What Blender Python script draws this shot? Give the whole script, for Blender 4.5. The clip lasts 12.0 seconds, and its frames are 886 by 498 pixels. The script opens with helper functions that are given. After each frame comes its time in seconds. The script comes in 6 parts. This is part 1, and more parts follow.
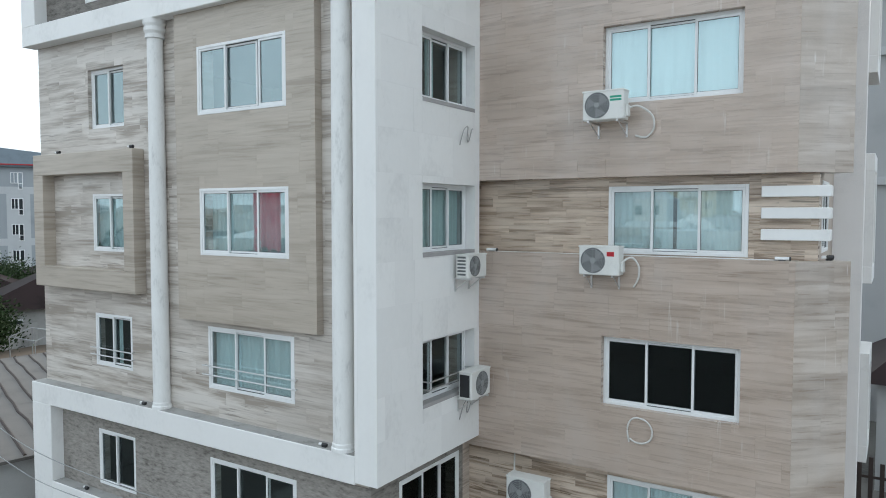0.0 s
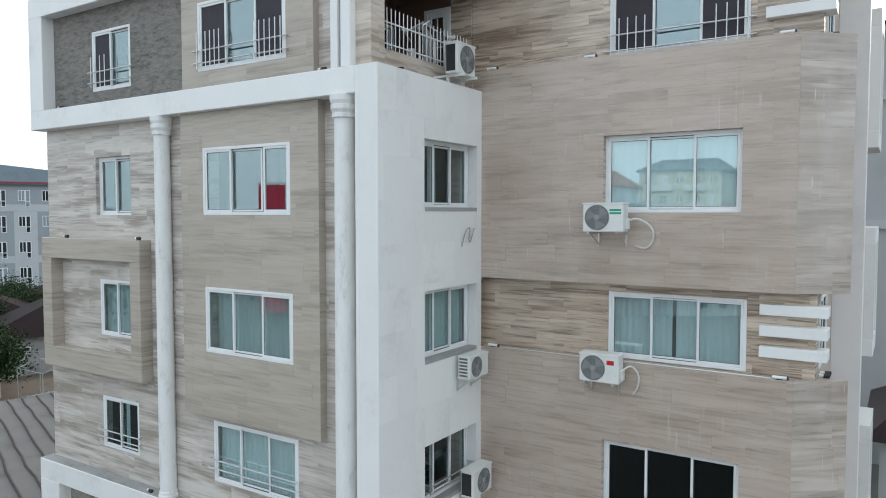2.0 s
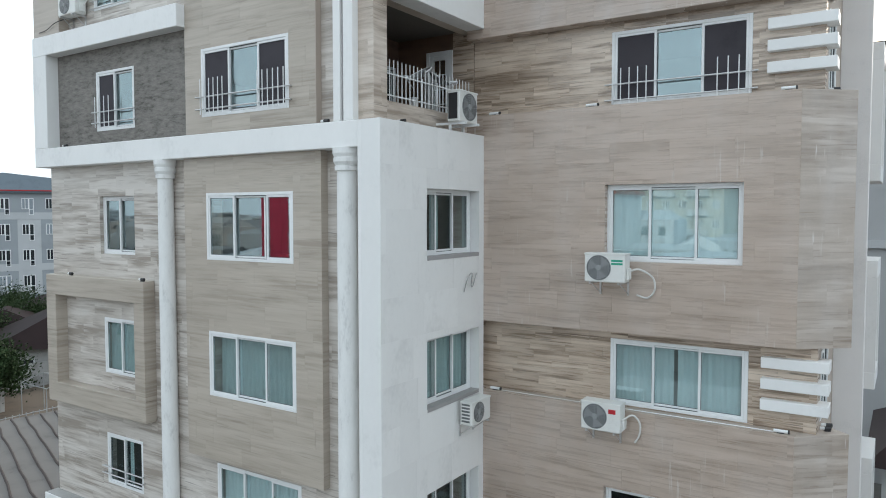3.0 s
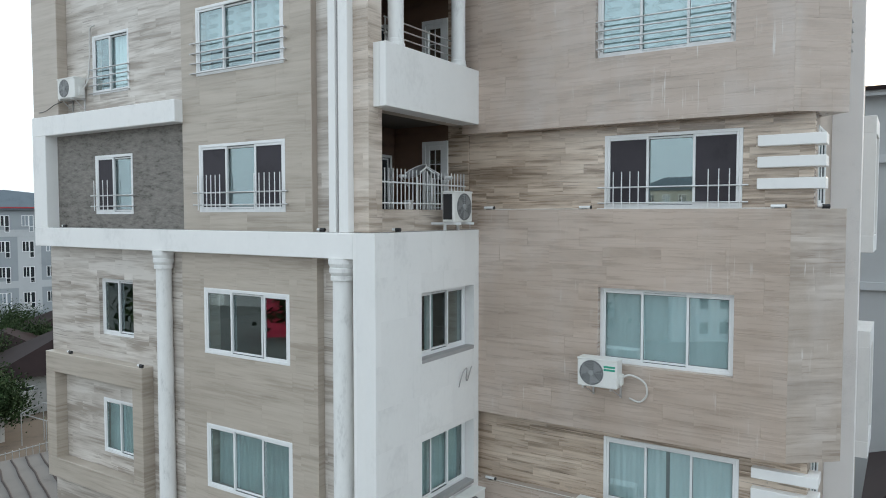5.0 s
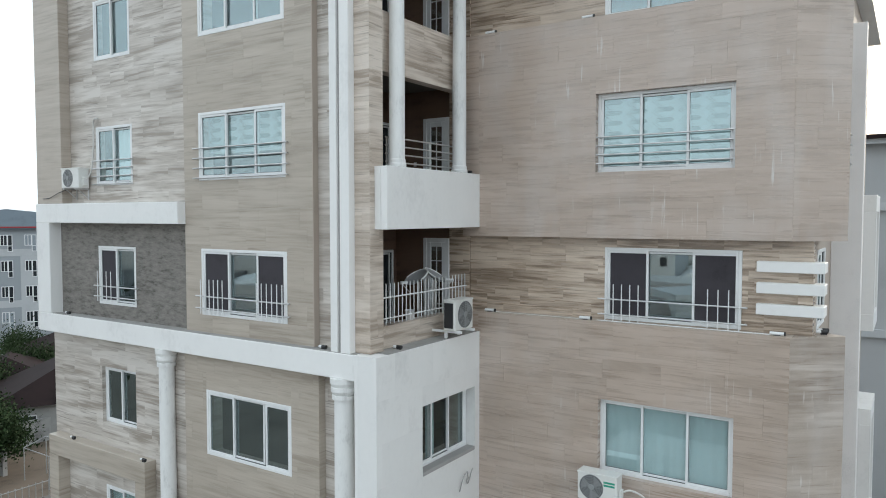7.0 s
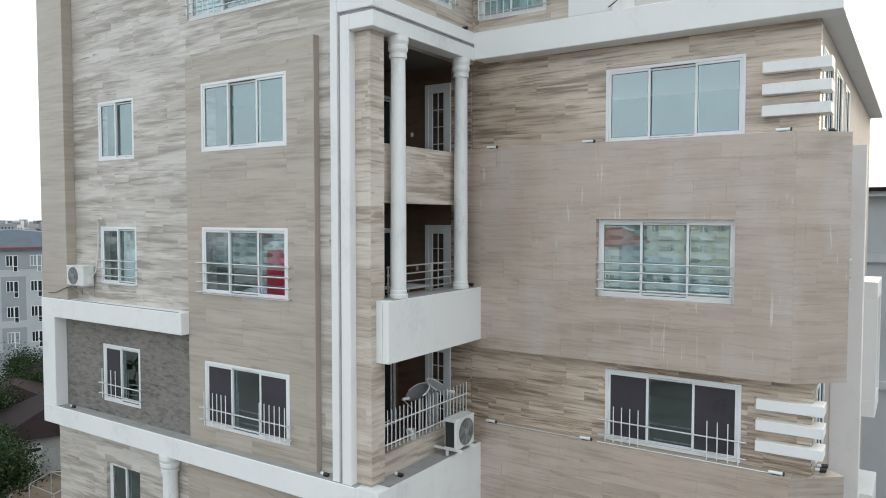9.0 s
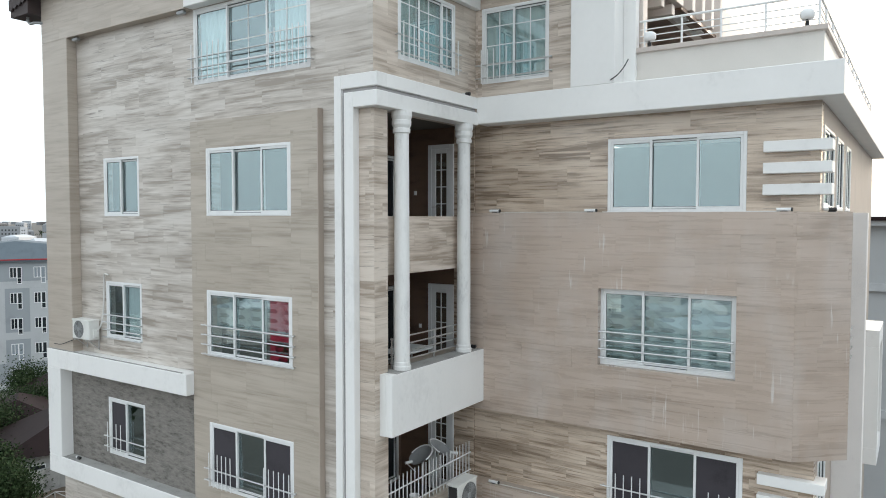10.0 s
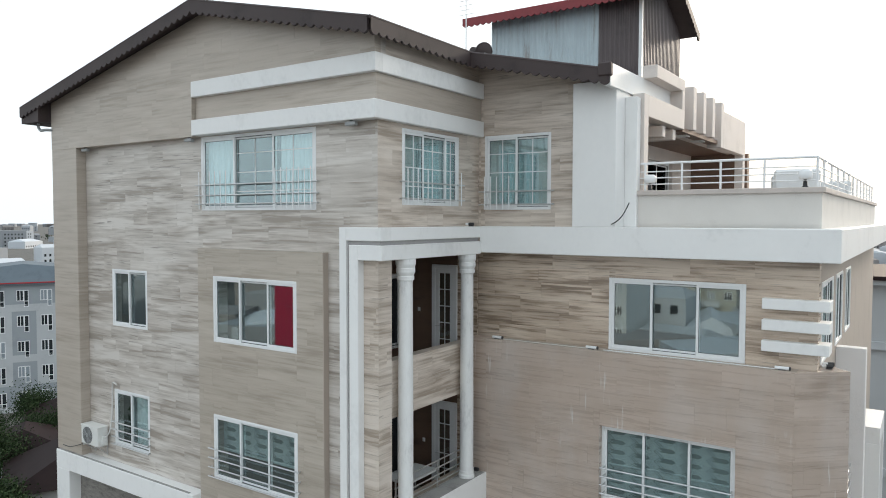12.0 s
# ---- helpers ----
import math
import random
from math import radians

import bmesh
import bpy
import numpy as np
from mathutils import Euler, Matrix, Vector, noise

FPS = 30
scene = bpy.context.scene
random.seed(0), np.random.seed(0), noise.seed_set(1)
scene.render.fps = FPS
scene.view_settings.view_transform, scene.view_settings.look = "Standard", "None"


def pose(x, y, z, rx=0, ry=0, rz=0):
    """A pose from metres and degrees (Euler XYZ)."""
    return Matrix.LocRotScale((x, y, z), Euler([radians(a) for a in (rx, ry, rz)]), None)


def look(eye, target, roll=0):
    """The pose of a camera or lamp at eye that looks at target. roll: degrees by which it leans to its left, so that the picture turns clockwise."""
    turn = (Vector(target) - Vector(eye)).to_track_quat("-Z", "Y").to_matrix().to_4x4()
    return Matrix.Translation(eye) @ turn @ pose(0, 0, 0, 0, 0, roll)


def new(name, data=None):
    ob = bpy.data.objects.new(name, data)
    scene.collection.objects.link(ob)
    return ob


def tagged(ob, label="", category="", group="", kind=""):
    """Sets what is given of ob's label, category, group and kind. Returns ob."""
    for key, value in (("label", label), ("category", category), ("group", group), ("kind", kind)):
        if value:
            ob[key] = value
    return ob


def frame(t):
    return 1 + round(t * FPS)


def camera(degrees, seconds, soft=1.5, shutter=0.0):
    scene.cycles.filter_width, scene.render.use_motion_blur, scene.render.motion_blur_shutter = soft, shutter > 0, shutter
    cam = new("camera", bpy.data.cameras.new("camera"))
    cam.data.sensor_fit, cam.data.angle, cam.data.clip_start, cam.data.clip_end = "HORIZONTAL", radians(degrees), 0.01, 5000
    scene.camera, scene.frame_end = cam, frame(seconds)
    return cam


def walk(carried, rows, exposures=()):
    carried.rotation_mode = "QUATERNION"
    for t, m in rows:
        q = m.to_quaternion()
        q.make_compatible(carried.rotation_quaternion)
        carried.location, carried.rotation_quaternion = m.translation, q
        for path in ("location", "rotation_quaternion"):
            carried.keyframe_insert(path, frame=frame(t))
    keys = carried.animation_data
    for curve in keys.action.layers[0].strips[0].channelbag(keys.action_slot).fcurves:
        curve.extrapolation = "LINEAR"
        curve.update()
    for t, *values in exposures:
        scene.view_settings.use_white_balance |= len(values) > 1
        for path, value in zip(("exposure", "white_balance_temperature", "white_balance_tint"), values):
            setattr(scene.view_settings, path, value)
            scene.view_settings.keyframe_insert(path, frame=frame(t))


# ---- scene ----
cam = camera(63.6, 12.0, soft=1.0)
METRES, EYE, TILT, LEAN, TURN = 14.4, 10.6, -2.9, 0.0, 32.5
ROWS = [
    (0.0, 0.0, 0.0, 0.0, 0.0, 0.0, -0.0),
    (0.5, -0.0009, -0.0075, 0.0332, 0.12, 0.01, 0.03),
    (1.0, 0.0003, -0.013, 0.0643, 0.21, 0.03, 0.02),
    (1.5, 0.0023, -0.0144, 0.1037, 0.3, 0.05, -0.0),
    (2.0, 0.0044, -0.0141, 0.15, 0.41, 0.04, -0.02),
    (2.5, 0.005, -0.017, 0.1892, 0.51, 0.03, 0.01),
    (3.0, 0.0047, -0.0188, 0.2188, 0.61, 0.04, -0.0),
    (5.0, 0.0123, -0.0313, 0.3641, 0.61, 0.09, 0.01),
    (5.5, 0.0133, -0.0319, 0.4018, 0.69, 0.13, -0.0),
    (6.0, 0.0146, -0.0343, 0.443, 0.79, 0.17, -0.02),
    (6.5, 0.0142, -0.0368, 0.4823, 0.88, 0.19, -0.02),
    (7.0, 0.0139, -0.0382, 0.5224, 0.77, 0.23, -0.03),
    (9.0, 0.0178, -0.047, 0.6988, 1.09, 0.3, -0.08),
    (9.5, 0.0187, -0.0518, 0.7484, 1.2, 0.32, -0.1),
    (10.0, 0.0168, -0.0554, 0.7966, 1.28, 0.37, -0.1),
    (10.5, 0.0153, -0.0604, 0.8476, 1.38, 0.4, -0.11),
    (11.0, 0.014, -0.063, 0.8988, 1.47, 0.39, -0.09),
    (11.5, 0.0162, -0.067, 0.9467, 1.57, 0.47, -0.13),
    (12.0, 0.0184, -0.0731, 0.9954, 1.64, 0.48, -0.18),
]
walk(cam, [(t, pose(0, 0, EYE, TILT, LEAN, TURN) @ pose(METRES * x, METRES * y, METRES * z, 90 + pitch, roll, yaw)) for t, x, y, z, yaw, pitch, roll in ROWS],
     exposures=[(0.0, 0.6, 6320, 10), (3.0, 0.56, 6360, 10), (6.0, 0.55, 6460, 10), (9.0, 0.6, 6640, 11), (10.0, 0.64, 6660, 11), (11.3, 0.55, 6660, 11), (12.0, 0.42, 6620, 11)])

# ---- world, sun ----
world = bpy.data.worlds.new("sky")
scene.world = world
world.use_nodes = True
wn = world.node_tree.nodes
sky = wn.new("ShaderNodeTexSky")
sky.sky_type = "NISHITA"
sky.sun_disc = False
sky.sun_elevation = radians(16)
sky.sun_rotation = radians(8)
sky.dust_density = 6.0
sky.air_density = 1.0
sky.ozone_density = 1.0
wn["Background"].inputs["Strength"].default_value = 0.15
# thin even cloud over the sky: most of its light is white
cloud = wn.new("ShaderNodeMix")
cloud.data_type = "RGBA"
cloud.inputs[0].default_value = 0.8
cloud.inputs[7].default_value = (6.0, 6.75, 7.2, 1)
world.node_tree.links.new(sky.outputs["Color"], cloud.inputs[6])
world.node_tree.links.new(cloud.outputs[2], wn["Background"].inputs["Color"])
sun_data = bpy.data.lights.new("sun", "SUN")
sun_data.energy, sun_data.angle, sun_data.color = 1.5, radians(8.0), (1.0, 0.9, 0.78)
sun = new("sun", sun_data)
sun.matrix_world = look((13, 91, 27), (0, 0, 0))


# ---- materials ----
def mat(name, base, rough=0.6, metal=0.0, var=0.12, scale=3.0, stretch=(1, 1, 1), bump=0.1, fine=40.0, piece=0.0, dark=None, lo=0.42, mid_at=0.62, patch=0.0):
    """A surface with a base colour, broad and fine variation, relief, and a shift of tone from piece to piece."""
    m = bpy.data.materials.new(name)
    m.use_nodes = True
    n, l = m.node_tree.nodes, m.node_tree.links
    bsdf = n["Principled BSDF"]
    bsdf.inputs["Roughness"].default_value = rough
    bsdf.inputs["Metallic"].default_value = metal
    geo = n.new("ShaderNodeNewGeometry")
    mp = n.new("ShaderNodeMapping")
    mp.inputs["Scale"].default_value = stretch
    l.new(geo.outputs["Position"], mp.inputs["Vector"])
    info = n.new("ShaderNodeObjectInfo")
    add = n.new("ShaderNodeMath")
    add.operation = "ADD"
    l.new(info.outputs["Random"], add.inputs[0])
    l.new(geo.outputs["Random Per Island"], add.inputs[1])
    off = n.new("ShaderNodeVectorMath")
    off.operation = "ADD"
    l.new(mp.outputs["Vector"], off.inputs[0])
    if piece:
        mul = n.new("ShaderNodeMath")
        mul.operation = "MULTIPLY"
        mul.inputs[1].default_value = 37.0
        l.new(add.outputs[0], mul.inputs[0])
        l.new(mul.outputs[0], off.inputs[1])
    big = n.new("ShaderNodeTexNoise")
    big.inputs["Scale"].default_value = scale
    big.inputs["Detail"].default_value = 5.0
    big.inputs["Roughness"].default_value = 0.6
    small = n.new("ShaderNodeTexNoise")
    small.inputs["Scale"].default_value = fine
    small.inputs["Detail"].default_value = 3.0
    l.new(off.outputs[0], big.inputs["Vector"])
    l.new(off.outputs[0], small.inputs["Vector"])
    mixn = n.new("ShaderNodeMath")
    mixn.operation = "MULTIPLY_ADD"
    mixn.inputs[1].default_value = 0.35
    l.new(small.outputs["Fac"], mixn.inputs[0])
    l.new(big.outputs["Fac"], mixn.inputs[2])
    tone = mixn.outputs[0]
    if patch:
        # calm and lively stretches of stone
        mp3 = n.new("ShaderNodeMapping")
        mp3.inputs["Scale"].default_value = (0.5, 0.5, 1.1)
        l.new(geo.outputs["Position"], mp3.inputs["Vector"])
        pn = n.new("ShaderNodeTexNoise")
        pn.inputs["Scale"].default_value, pn.inputs["Detail"].default_value = 1.0, 3.0
        l.new(mp3.outputs["Vector"], pn.inputs["Vector"])
        pm = n.new("ShaderNodeMath")
        pm.operation = "MULTIPLY_ADD"
        pm.inputs[1].default_value = patch
        l.new(pn.outputs["Fac"], pm.inputs[0])
        ps = n.new("ShaderNodeMath")
        ps.operation = "SUBTRACT"
        ps.inputs[1].default_value = patch * 0.5
        l.new(tone, ps.inputs[0])
        l.new(ps.outputs[0], pm.inputs[2])
        tone = pm.outputs[0]
    ramp = n.new("ShaderNodeValToRGB")
    dk = dark or tuple(c * (1 - 2.2 * var) for c in base)
    lt = tuple(min(1.0, c * (1 + 0.7 * var)) for c in base)
    ramp.color_ramp.elements[0].position, ramp.color_ramp.elements[0].color = lo, (*dk, 1)
    ramp.color_ramp.elements[1].position, ramp.color_ramp.elements[1].color = 0.92, (*lt, 1)
    mid = ramp.color_ramp.elements.new(mid_at)
    mid.color = (*base, 1)
    l.new(tone, ramp.inputs["Fac"])
    last = ramp.outputs["Color"]
    if piece:
        hsv = n.new("ShaderNodeHueSaturation")
        rng = n.new("ShaderNodeMapRange")
        frac = n.new("ShaderNodeMath")
        frac.operation = "FRACT"
        l.new(add.outputs[0], frac.inputs[0])
        l.new(frac.outputs[0], rng.inputs["Value"])
        rng.inputs["To Min"].default_value, rng.inputs["To Max"].default_value = 1 - piece, 1 + piece
        l.new(rng.outputs["Result"], hsv.inputs["Value"])
        l.new(last, hsv.inputs["Color"])
        last = hsv.outputs["Color"]
    l.new(last, bsdf.inputs["Base Color"])
    if bump:
        bp = n.new("ShaderNodeBump")
        bp.inputs["Strength"].default_value = bump
        bp.inputs["Distance"].default_value = 0.02
        l.new(mixn.outputs[0], bp.inputs["Height"])
        l.new(bp.outputs["Normal"], bsdf.inputs["Normal"])
    return m


def stone_mat(name, light, mid, dark, bands=0.9, grain=0.5, shift=0.6, tone=0.05, veins=0.5, rough=0.38, polish=0.5, drips=0.0, wash=0.0):
    """Sawn travertine: soft level bands, fine level grain, short dark veins, each slab cut from another place of the block."""
    m = bpy.data.materials.new(name)
    m.use_nodes = True
    n, l = m.node_tree.nodes, m.node_tree.links
    bsdf = n["Principled BSDF"]

    def maths(op, a, b, c=None, clamp=False):
        q = n.new("ShaderNodeMath")
        q.operation, q.use_clamp = op, clamp
        for k, v in enumerate((a, b, c)):
            if v is None:
                continue
            if isinstance(v, (int, float)):
                q.inputs[k].default_value = v
            else:
                l.new(v, q.inputs[k])
        return q.outputs[0]

    def noise(stretch, detail, vector, warp=0.0, rough_=0.55):
        mp = n.new("ShaderNodeMapping")
        mp.inputs["Scale"].default_value = stretch
        l.new(vector, mp.inputs["Vector"])
        q = n.new("ShaderNodeTexNoise")
        q.inputs["Scale"].default_value, q.inputs["Detail"].default_value = 1.0, detail
        q.inputs["Roughness"].default_value, q.inputs["Distortion"].default_value = rough_, warp
        l.new(mp.outputs["Vector"], q.inputs["Vector"])
        return q.outputs["Fac"]

    def span(v, a, b, hi=1.0):
        q = n.new("ShaderNodeMapRange")
        q.inputs["From Min"].default_value, q.inputs["From Max"].default_value, q.inputs["To Max"].default_value = a, b, hi
        l.new(v, q.inputs["Value"])
        return q.outputs["Result"]

    def blend(fac, a, colour):
        q = n.new("ShaderNodeMix")
        q.data_type = "RGBA"
        q.inputs[7].default_value = (*colour, 1)
        l.new(fac, q.inputs[0])
        l.new(a, q.inputs[6])
        return q.outputs[2]

    bsdf.inputs["Specular IOR Level"].default_value = polish
    geo = n.new("ShaderNodeNewGeometry")
    info = n.new("ShaderNodeObjectInfo")
    rnd = maths("FRACT", maths("ADD", info.outputs["Random"], geo.outputs["Random Per Island"]), 0.0)
    slide = n.new("ShaderNodeCombineXYZ")
    l.new(maths("MULTIPLY", rnd, shift * 9.0), slide.inputs[0])
    l.new(maths("MULTIPLY", rnd, shift), slide.inputs[2])
    off = n.new("ShaderNodeVectorMath")
    off.operation = "ADD"
    l.new(geo.outputs["Position"], off.inputs[0])
    l.new(slide.outputs[0], off.inputs[1])
    pos, cut = geo.outputs["Position"], off.outputs[0]
    broad = noise((0.5, 0.5, 3.6), 3.0, cut, 0.35)
    fine = noise((0.8, 0.8, 17.0), 4.0, cut, 0.25)
    patch = span(noise((0.28, 0.28, 0.55), 3.0, pos), 0.36, 0.62)
    speck = noise((26.0, 26.0, 60.0), 2.0, pos)
    # lively and calm stretches of the facade
    power = maths("MULTIPLY_ADD", patch, 0.75, 0.45)
    wave = maths("ADD", maths("MULTIPLY", maths("SUBTRACT", broad, 0.5), bands), maths("MULTIPLY", maths("SUBTRACT", fine, 0.5), grain))
    t = maths("MULTIPLY_ADD", wave, power, 0.5)
    t = maths("ADD", t, maths("MULTIPLY", maths("SUBTRACT", speck, 0.5), 0.12))
    ramp = n.new("ShaderNodeValToRGB")
    e = ramp.color_ramp.elements
    e[0].position, e[0].color = 0.3, (*dark, 1)
    e[1].position, e[1].color = 0.68, (*light, 1)
    e.new(0.5).color = (*mid, 1)
    l.new(t, ramp.inputs["Fac"])
    col = ramp.outputs["Color"]
    streak = span(noise((1.1, 1.1, 26.0), 3.0, cut, 0.4), 0.575, 0.67, veins)
    gate = span(noise((0.7, 0.7, 2.2), 2.0, cut), 0.46, 0.6)
    col = blend(maths("MULTIPLY", streak, gate), col, tuple(c * 0.62 for c in dark))
    hsv = n.new("ShaderNodeHueSaturation")
    l.new(maths("MULTIPLY_ADD", rnd, 2 * tone, 1.0 - tone), hsv.inputs["Value"])
    l.new(col, hsv.inputs["Color"])
    col = hsv.outputs["Color"]
    if wash:
        col = blend(span(noise((1.3, 1.3, 0.5), 4.0, pos), 0.46, 0.72, wash), col, (0.60, 0.565, 0.545))
    if drips:
        # lime runs left by rain: thin, upright, in loose clusters
        run = span(noise((17.0, 17.0, 1.1), 2.0, pos), 0.635, 0.71, drips)
        where = span(noise((0.9, 0.9, 0.7), 3.0, pos), 0.52, 0.6)
        col = blend(maths("MULTIPLY", run, where), col, (0.72, 0.69, 0.66))
    l.new(col, bsdf.inputs["Base Color"])
    l.new(maths("MULTIPLY_ADD", fine, 0.25, rough - 0.12), bsdf.inputs["Roughness"])
    bp = n.new("ShaderNodeBump")
    bp.inputs["Strength"].default_value, bp.inputs["Distance"].default_value = 0.12, 0.01
    l.new(maths("ADD", fine, maths("MULTIPLY", speck, 0.4)), bp.inputs["Height"])
    l.new(bp.outputs["Normal"], bsdf.inputs["Normal"])
    return m


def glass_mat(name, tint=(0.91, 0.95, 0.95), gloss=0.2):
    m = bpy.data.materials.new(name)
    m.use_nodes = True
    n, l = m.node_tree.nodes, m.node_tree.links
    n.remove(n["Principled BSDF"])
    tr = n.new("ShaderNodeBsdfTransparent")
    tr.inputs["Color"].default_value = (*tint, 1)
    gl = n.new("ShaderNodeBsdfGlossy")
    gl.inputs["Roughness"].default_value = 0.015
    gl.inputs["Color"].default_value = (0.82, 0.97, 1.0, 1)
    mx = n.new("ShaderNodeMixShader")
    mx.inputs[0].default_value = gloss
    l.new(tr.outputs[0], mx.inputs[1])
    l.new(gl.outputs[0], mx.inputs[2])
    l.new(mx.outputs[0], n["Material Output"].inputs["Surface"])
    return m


M_TRAV = stone_mat("streaked_travertine", (0.65, 0.607, 0.56), (0.53, 0.482, 0.434), (0.335, 0.29, 0.248), bands=1.25, grain=0.9, veins=0.72, shift=0.13, tone=0.035)
# Brown stone of the east wing; its red also holds some warm flare haze.
M_TRAVD = stone_mat("brown_travertine", (0.64, 0.53, 0.43), (0.49, 0.386, 0.298), (0.25, 0.184, 0.133), bands=1.35, grain=1.1, tone=0.06, veins=0.75, shift=0.22, rough=0.28, polish=0.9)
# Warm stone made paler, with the court corner's bounced light in its colour.
M_TRAV_BOUNCE = stone_mat("warm_bounce_travertine", (0.69, 0.61, 0.535), (0.575, 0.493, 0.42), (0.37, 0.3, 0.24), bands=1.15, grain=0.85, veins=0.62, shift=0.13, tone=0.035)
M_TAN = stone_mat("tan_stone_panel", (0.502, 0.444, 0.38), (0.452, 0.395, 0.332), (0.35, 0.299, 0.246), bands=0.85, grain=0.81, tone=0.025, veins=0.33, shift=0.2)
# Pinker bay stone, its red raised slightly further for warm flare haze.
M_TANC = stone_mat("tan_stone_panel_weathered", (0.515, 0.415, 0.348), (0.458, 0.365, 0.3), (0.345, 0.268, 0.214), bands=1.0, grain=0.46, tone=0.025, veins=0.18, shift=0.15, rough=0.28, polish=0.9, drips=0.4, wash=0.22)
M_TANU = stone_mat("tan_stone_panel_limed", (0.51, 0.413, 0.35), (0.455, 0.363, 0.3), (0.345, 0.27, 0.217), bands=0.9, grain=0.46, tone=0.025, veins=0.18, shift=0.15, rough=0.28, polish=0.9, drips=0.75, wash=0.34)
M_TANL = stone_mat("pale_banded_corner_stone", (0.565, 0.492, 0.432), (0.455, 0.382, 0.324), (0.34, 0.275, 0.225), bands=1.2, grain=0.54, tone=0.05, veins=0.2, shift=0.1, rough=0.3, polish=0.8, drips=0.8, wash=0.3)
M_GABLE = stone_mat("pale_gable_stone", (0.51, 0.45, 0.39), (0.455, 0.395, 0.335), (0.36, 0.305, 0.25), bands=0.7, grain=0.68, tone=0.02, veins=0.26, shift=0.3)
M_TANP = mat("tan_render", (0.435, 0.37, 0.315), 0.7, var=0.07, scale=1.2, bump=0.08)
M_WHITE = mat("white_stone", (0.815, 0.81, 0.795), 0.5, var=0.05, scale=0.7, stretch=(1.2, 1.2, 0.9), fine=9, bump=0.1, piece=0.03)
M_COL = mat("white_column_stone", (0.78, 0.78, 0.765), 0.6, var=0.1, scale=2.2, stretch=(2.5, 2.5, 0.8), fine=14, bump=0.15)
M_DARKST = mat("dark_split_stone", (0.235, 0.218, 0.198), 0.85, dark=(0.095, 0.086, 0.076), lo=0.42, mid_at=0.66, patch=0.35, var=0.5, scale=1.0, stretch=(4.5, 4.5, 14), fine=3.5, bump=0.9, piece=0.2)
M_GREYPIER = mat("pale_grey_render", (0.74, 0.715, 0.70), 0.7, var=0.07, scale=1.0, bump=0.08)
M_FRAME = mat("white_upvc", (0.80, 0.81, 0.81), 0.35, var=0.03, scale=4, bump=0.02)
M_GREYSTRIP = mat("grey_strip", (0.35, 0.34, 0.335), 0.6, var=0.08)
M_STEEL = mat("steel_rail", (0.62, 0.62, 0.62), 0.3, metal=0.85, var=0.08, bump=0.0)
M_BLACK = mat("black_rubber", (0.025, 0.025, 0.027), 0.5, var=0.1, bump=0.0)
M_ROOF = mat("brown_roof_metal", (0.048, 0.033, 0.032), 0.65, metal=0.0, var=0.2, scale=1.5, bump=0.1)
M_BROWNW = mat("brown_balcony_wall", (0.18, 0.112, 0.08), 0.5, var=0.2, scale=1.2, stretch=(1, 1, 3), bump=0.15)
# Plaster colour is darkened to add the shade of deep rooms.
M_ROOM = mat("room_plaster_with_shade", (0.15, 0.135, 0.12), 0.8, var=0.05, bump=0.02)
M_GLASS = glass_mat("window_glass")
# Same panes with reflections turned down, the second also darkened, for dark-looking windows.
M_GLASSL = glass_mat("reflection_cut_glass", (0.86, 0.9, 0.9), 0.06)
M_GLASSD = glass_mat("darkened_reflection_cut_glass", (0.4, 0.43, 0.43), 0.02)
M_GASKET_GAP = mat("dark_gasket_and_gap_shade", (0.09, 0.095, 0.1), 0.7, var=0.1, bump=0.0)
M_SCREEN = mat("dark_insect_mesh", (0.045, 0.04, 0.048), 0.8, var=0.15, scale=2, bump=0.0)
M_CURT = mat("pale_curtain", (0.66, 0.76, 0.77), 0.85, var=0.06, scale=2, bump=0.05)
M_CURTG = mat("teal_grey_curtain", (0.46, 0.57, 0.57), 0.85, var=0.1, scale=2, bump=0.05)
M_CURTR = mat("red_curtain", (0.42, 0.025, 0.03), 0.8, var=0.15, scale=2, bump=0.05)
# Ground colour is lifted a little to carry haze near the horizon.
M_GROUND = mat("hazed_town_ground", (0.11, 0.105, 0.095), 0.95, var=0.3, scale=0.25, fine=6, bump=0.2)
M_PAVE = mat("bounce_paving", (0.27, 0.265, 0.25), 0.9, var=0.15, scale=0.5, fine=10)
M_BLDG = mat("blue_grey_render", (0.33, 0.355, 0.375), 0.8, var=0.06, scale=0.5, bump=0.03)
M_BLDGW = mat("pale_render", (0.50, 0.515, 0.525), 0.8, var=0.06, scale=0.5, bump=0.03)
M_BLUEROOF = mat("blue_grey_roof_sheet", (0.12, 0.15, 0.175), 0.85, var=0.1, scale=1)
M_DKWIN = mat("dark_far_window", (0.03, 0.035, 0.04), 0.15, var=0.1, bump=0.0)


# ---- mesh helpers ----
def put(name, bm, material, parent=None, label=""):
    bm.normal_update()
    me = bpy.data.meshes.new(name)
    bm.to_mesh(me)
    bm.free()
    me.materials.append(material)
    ob = new(name, me)
    if parent is not None:
        ob.parent = parent
    if label:
        ob["label"] = label
    return ob


def part(name, bm, material, parent, label=""):
    return put(name, bm, material, parent, label)


def thing(name, label, category, group="", kind="", at=(0, 0, 0)):
    ob = new(name)
    ob.location = at
    return tagged(ob, label, category, group, kind)


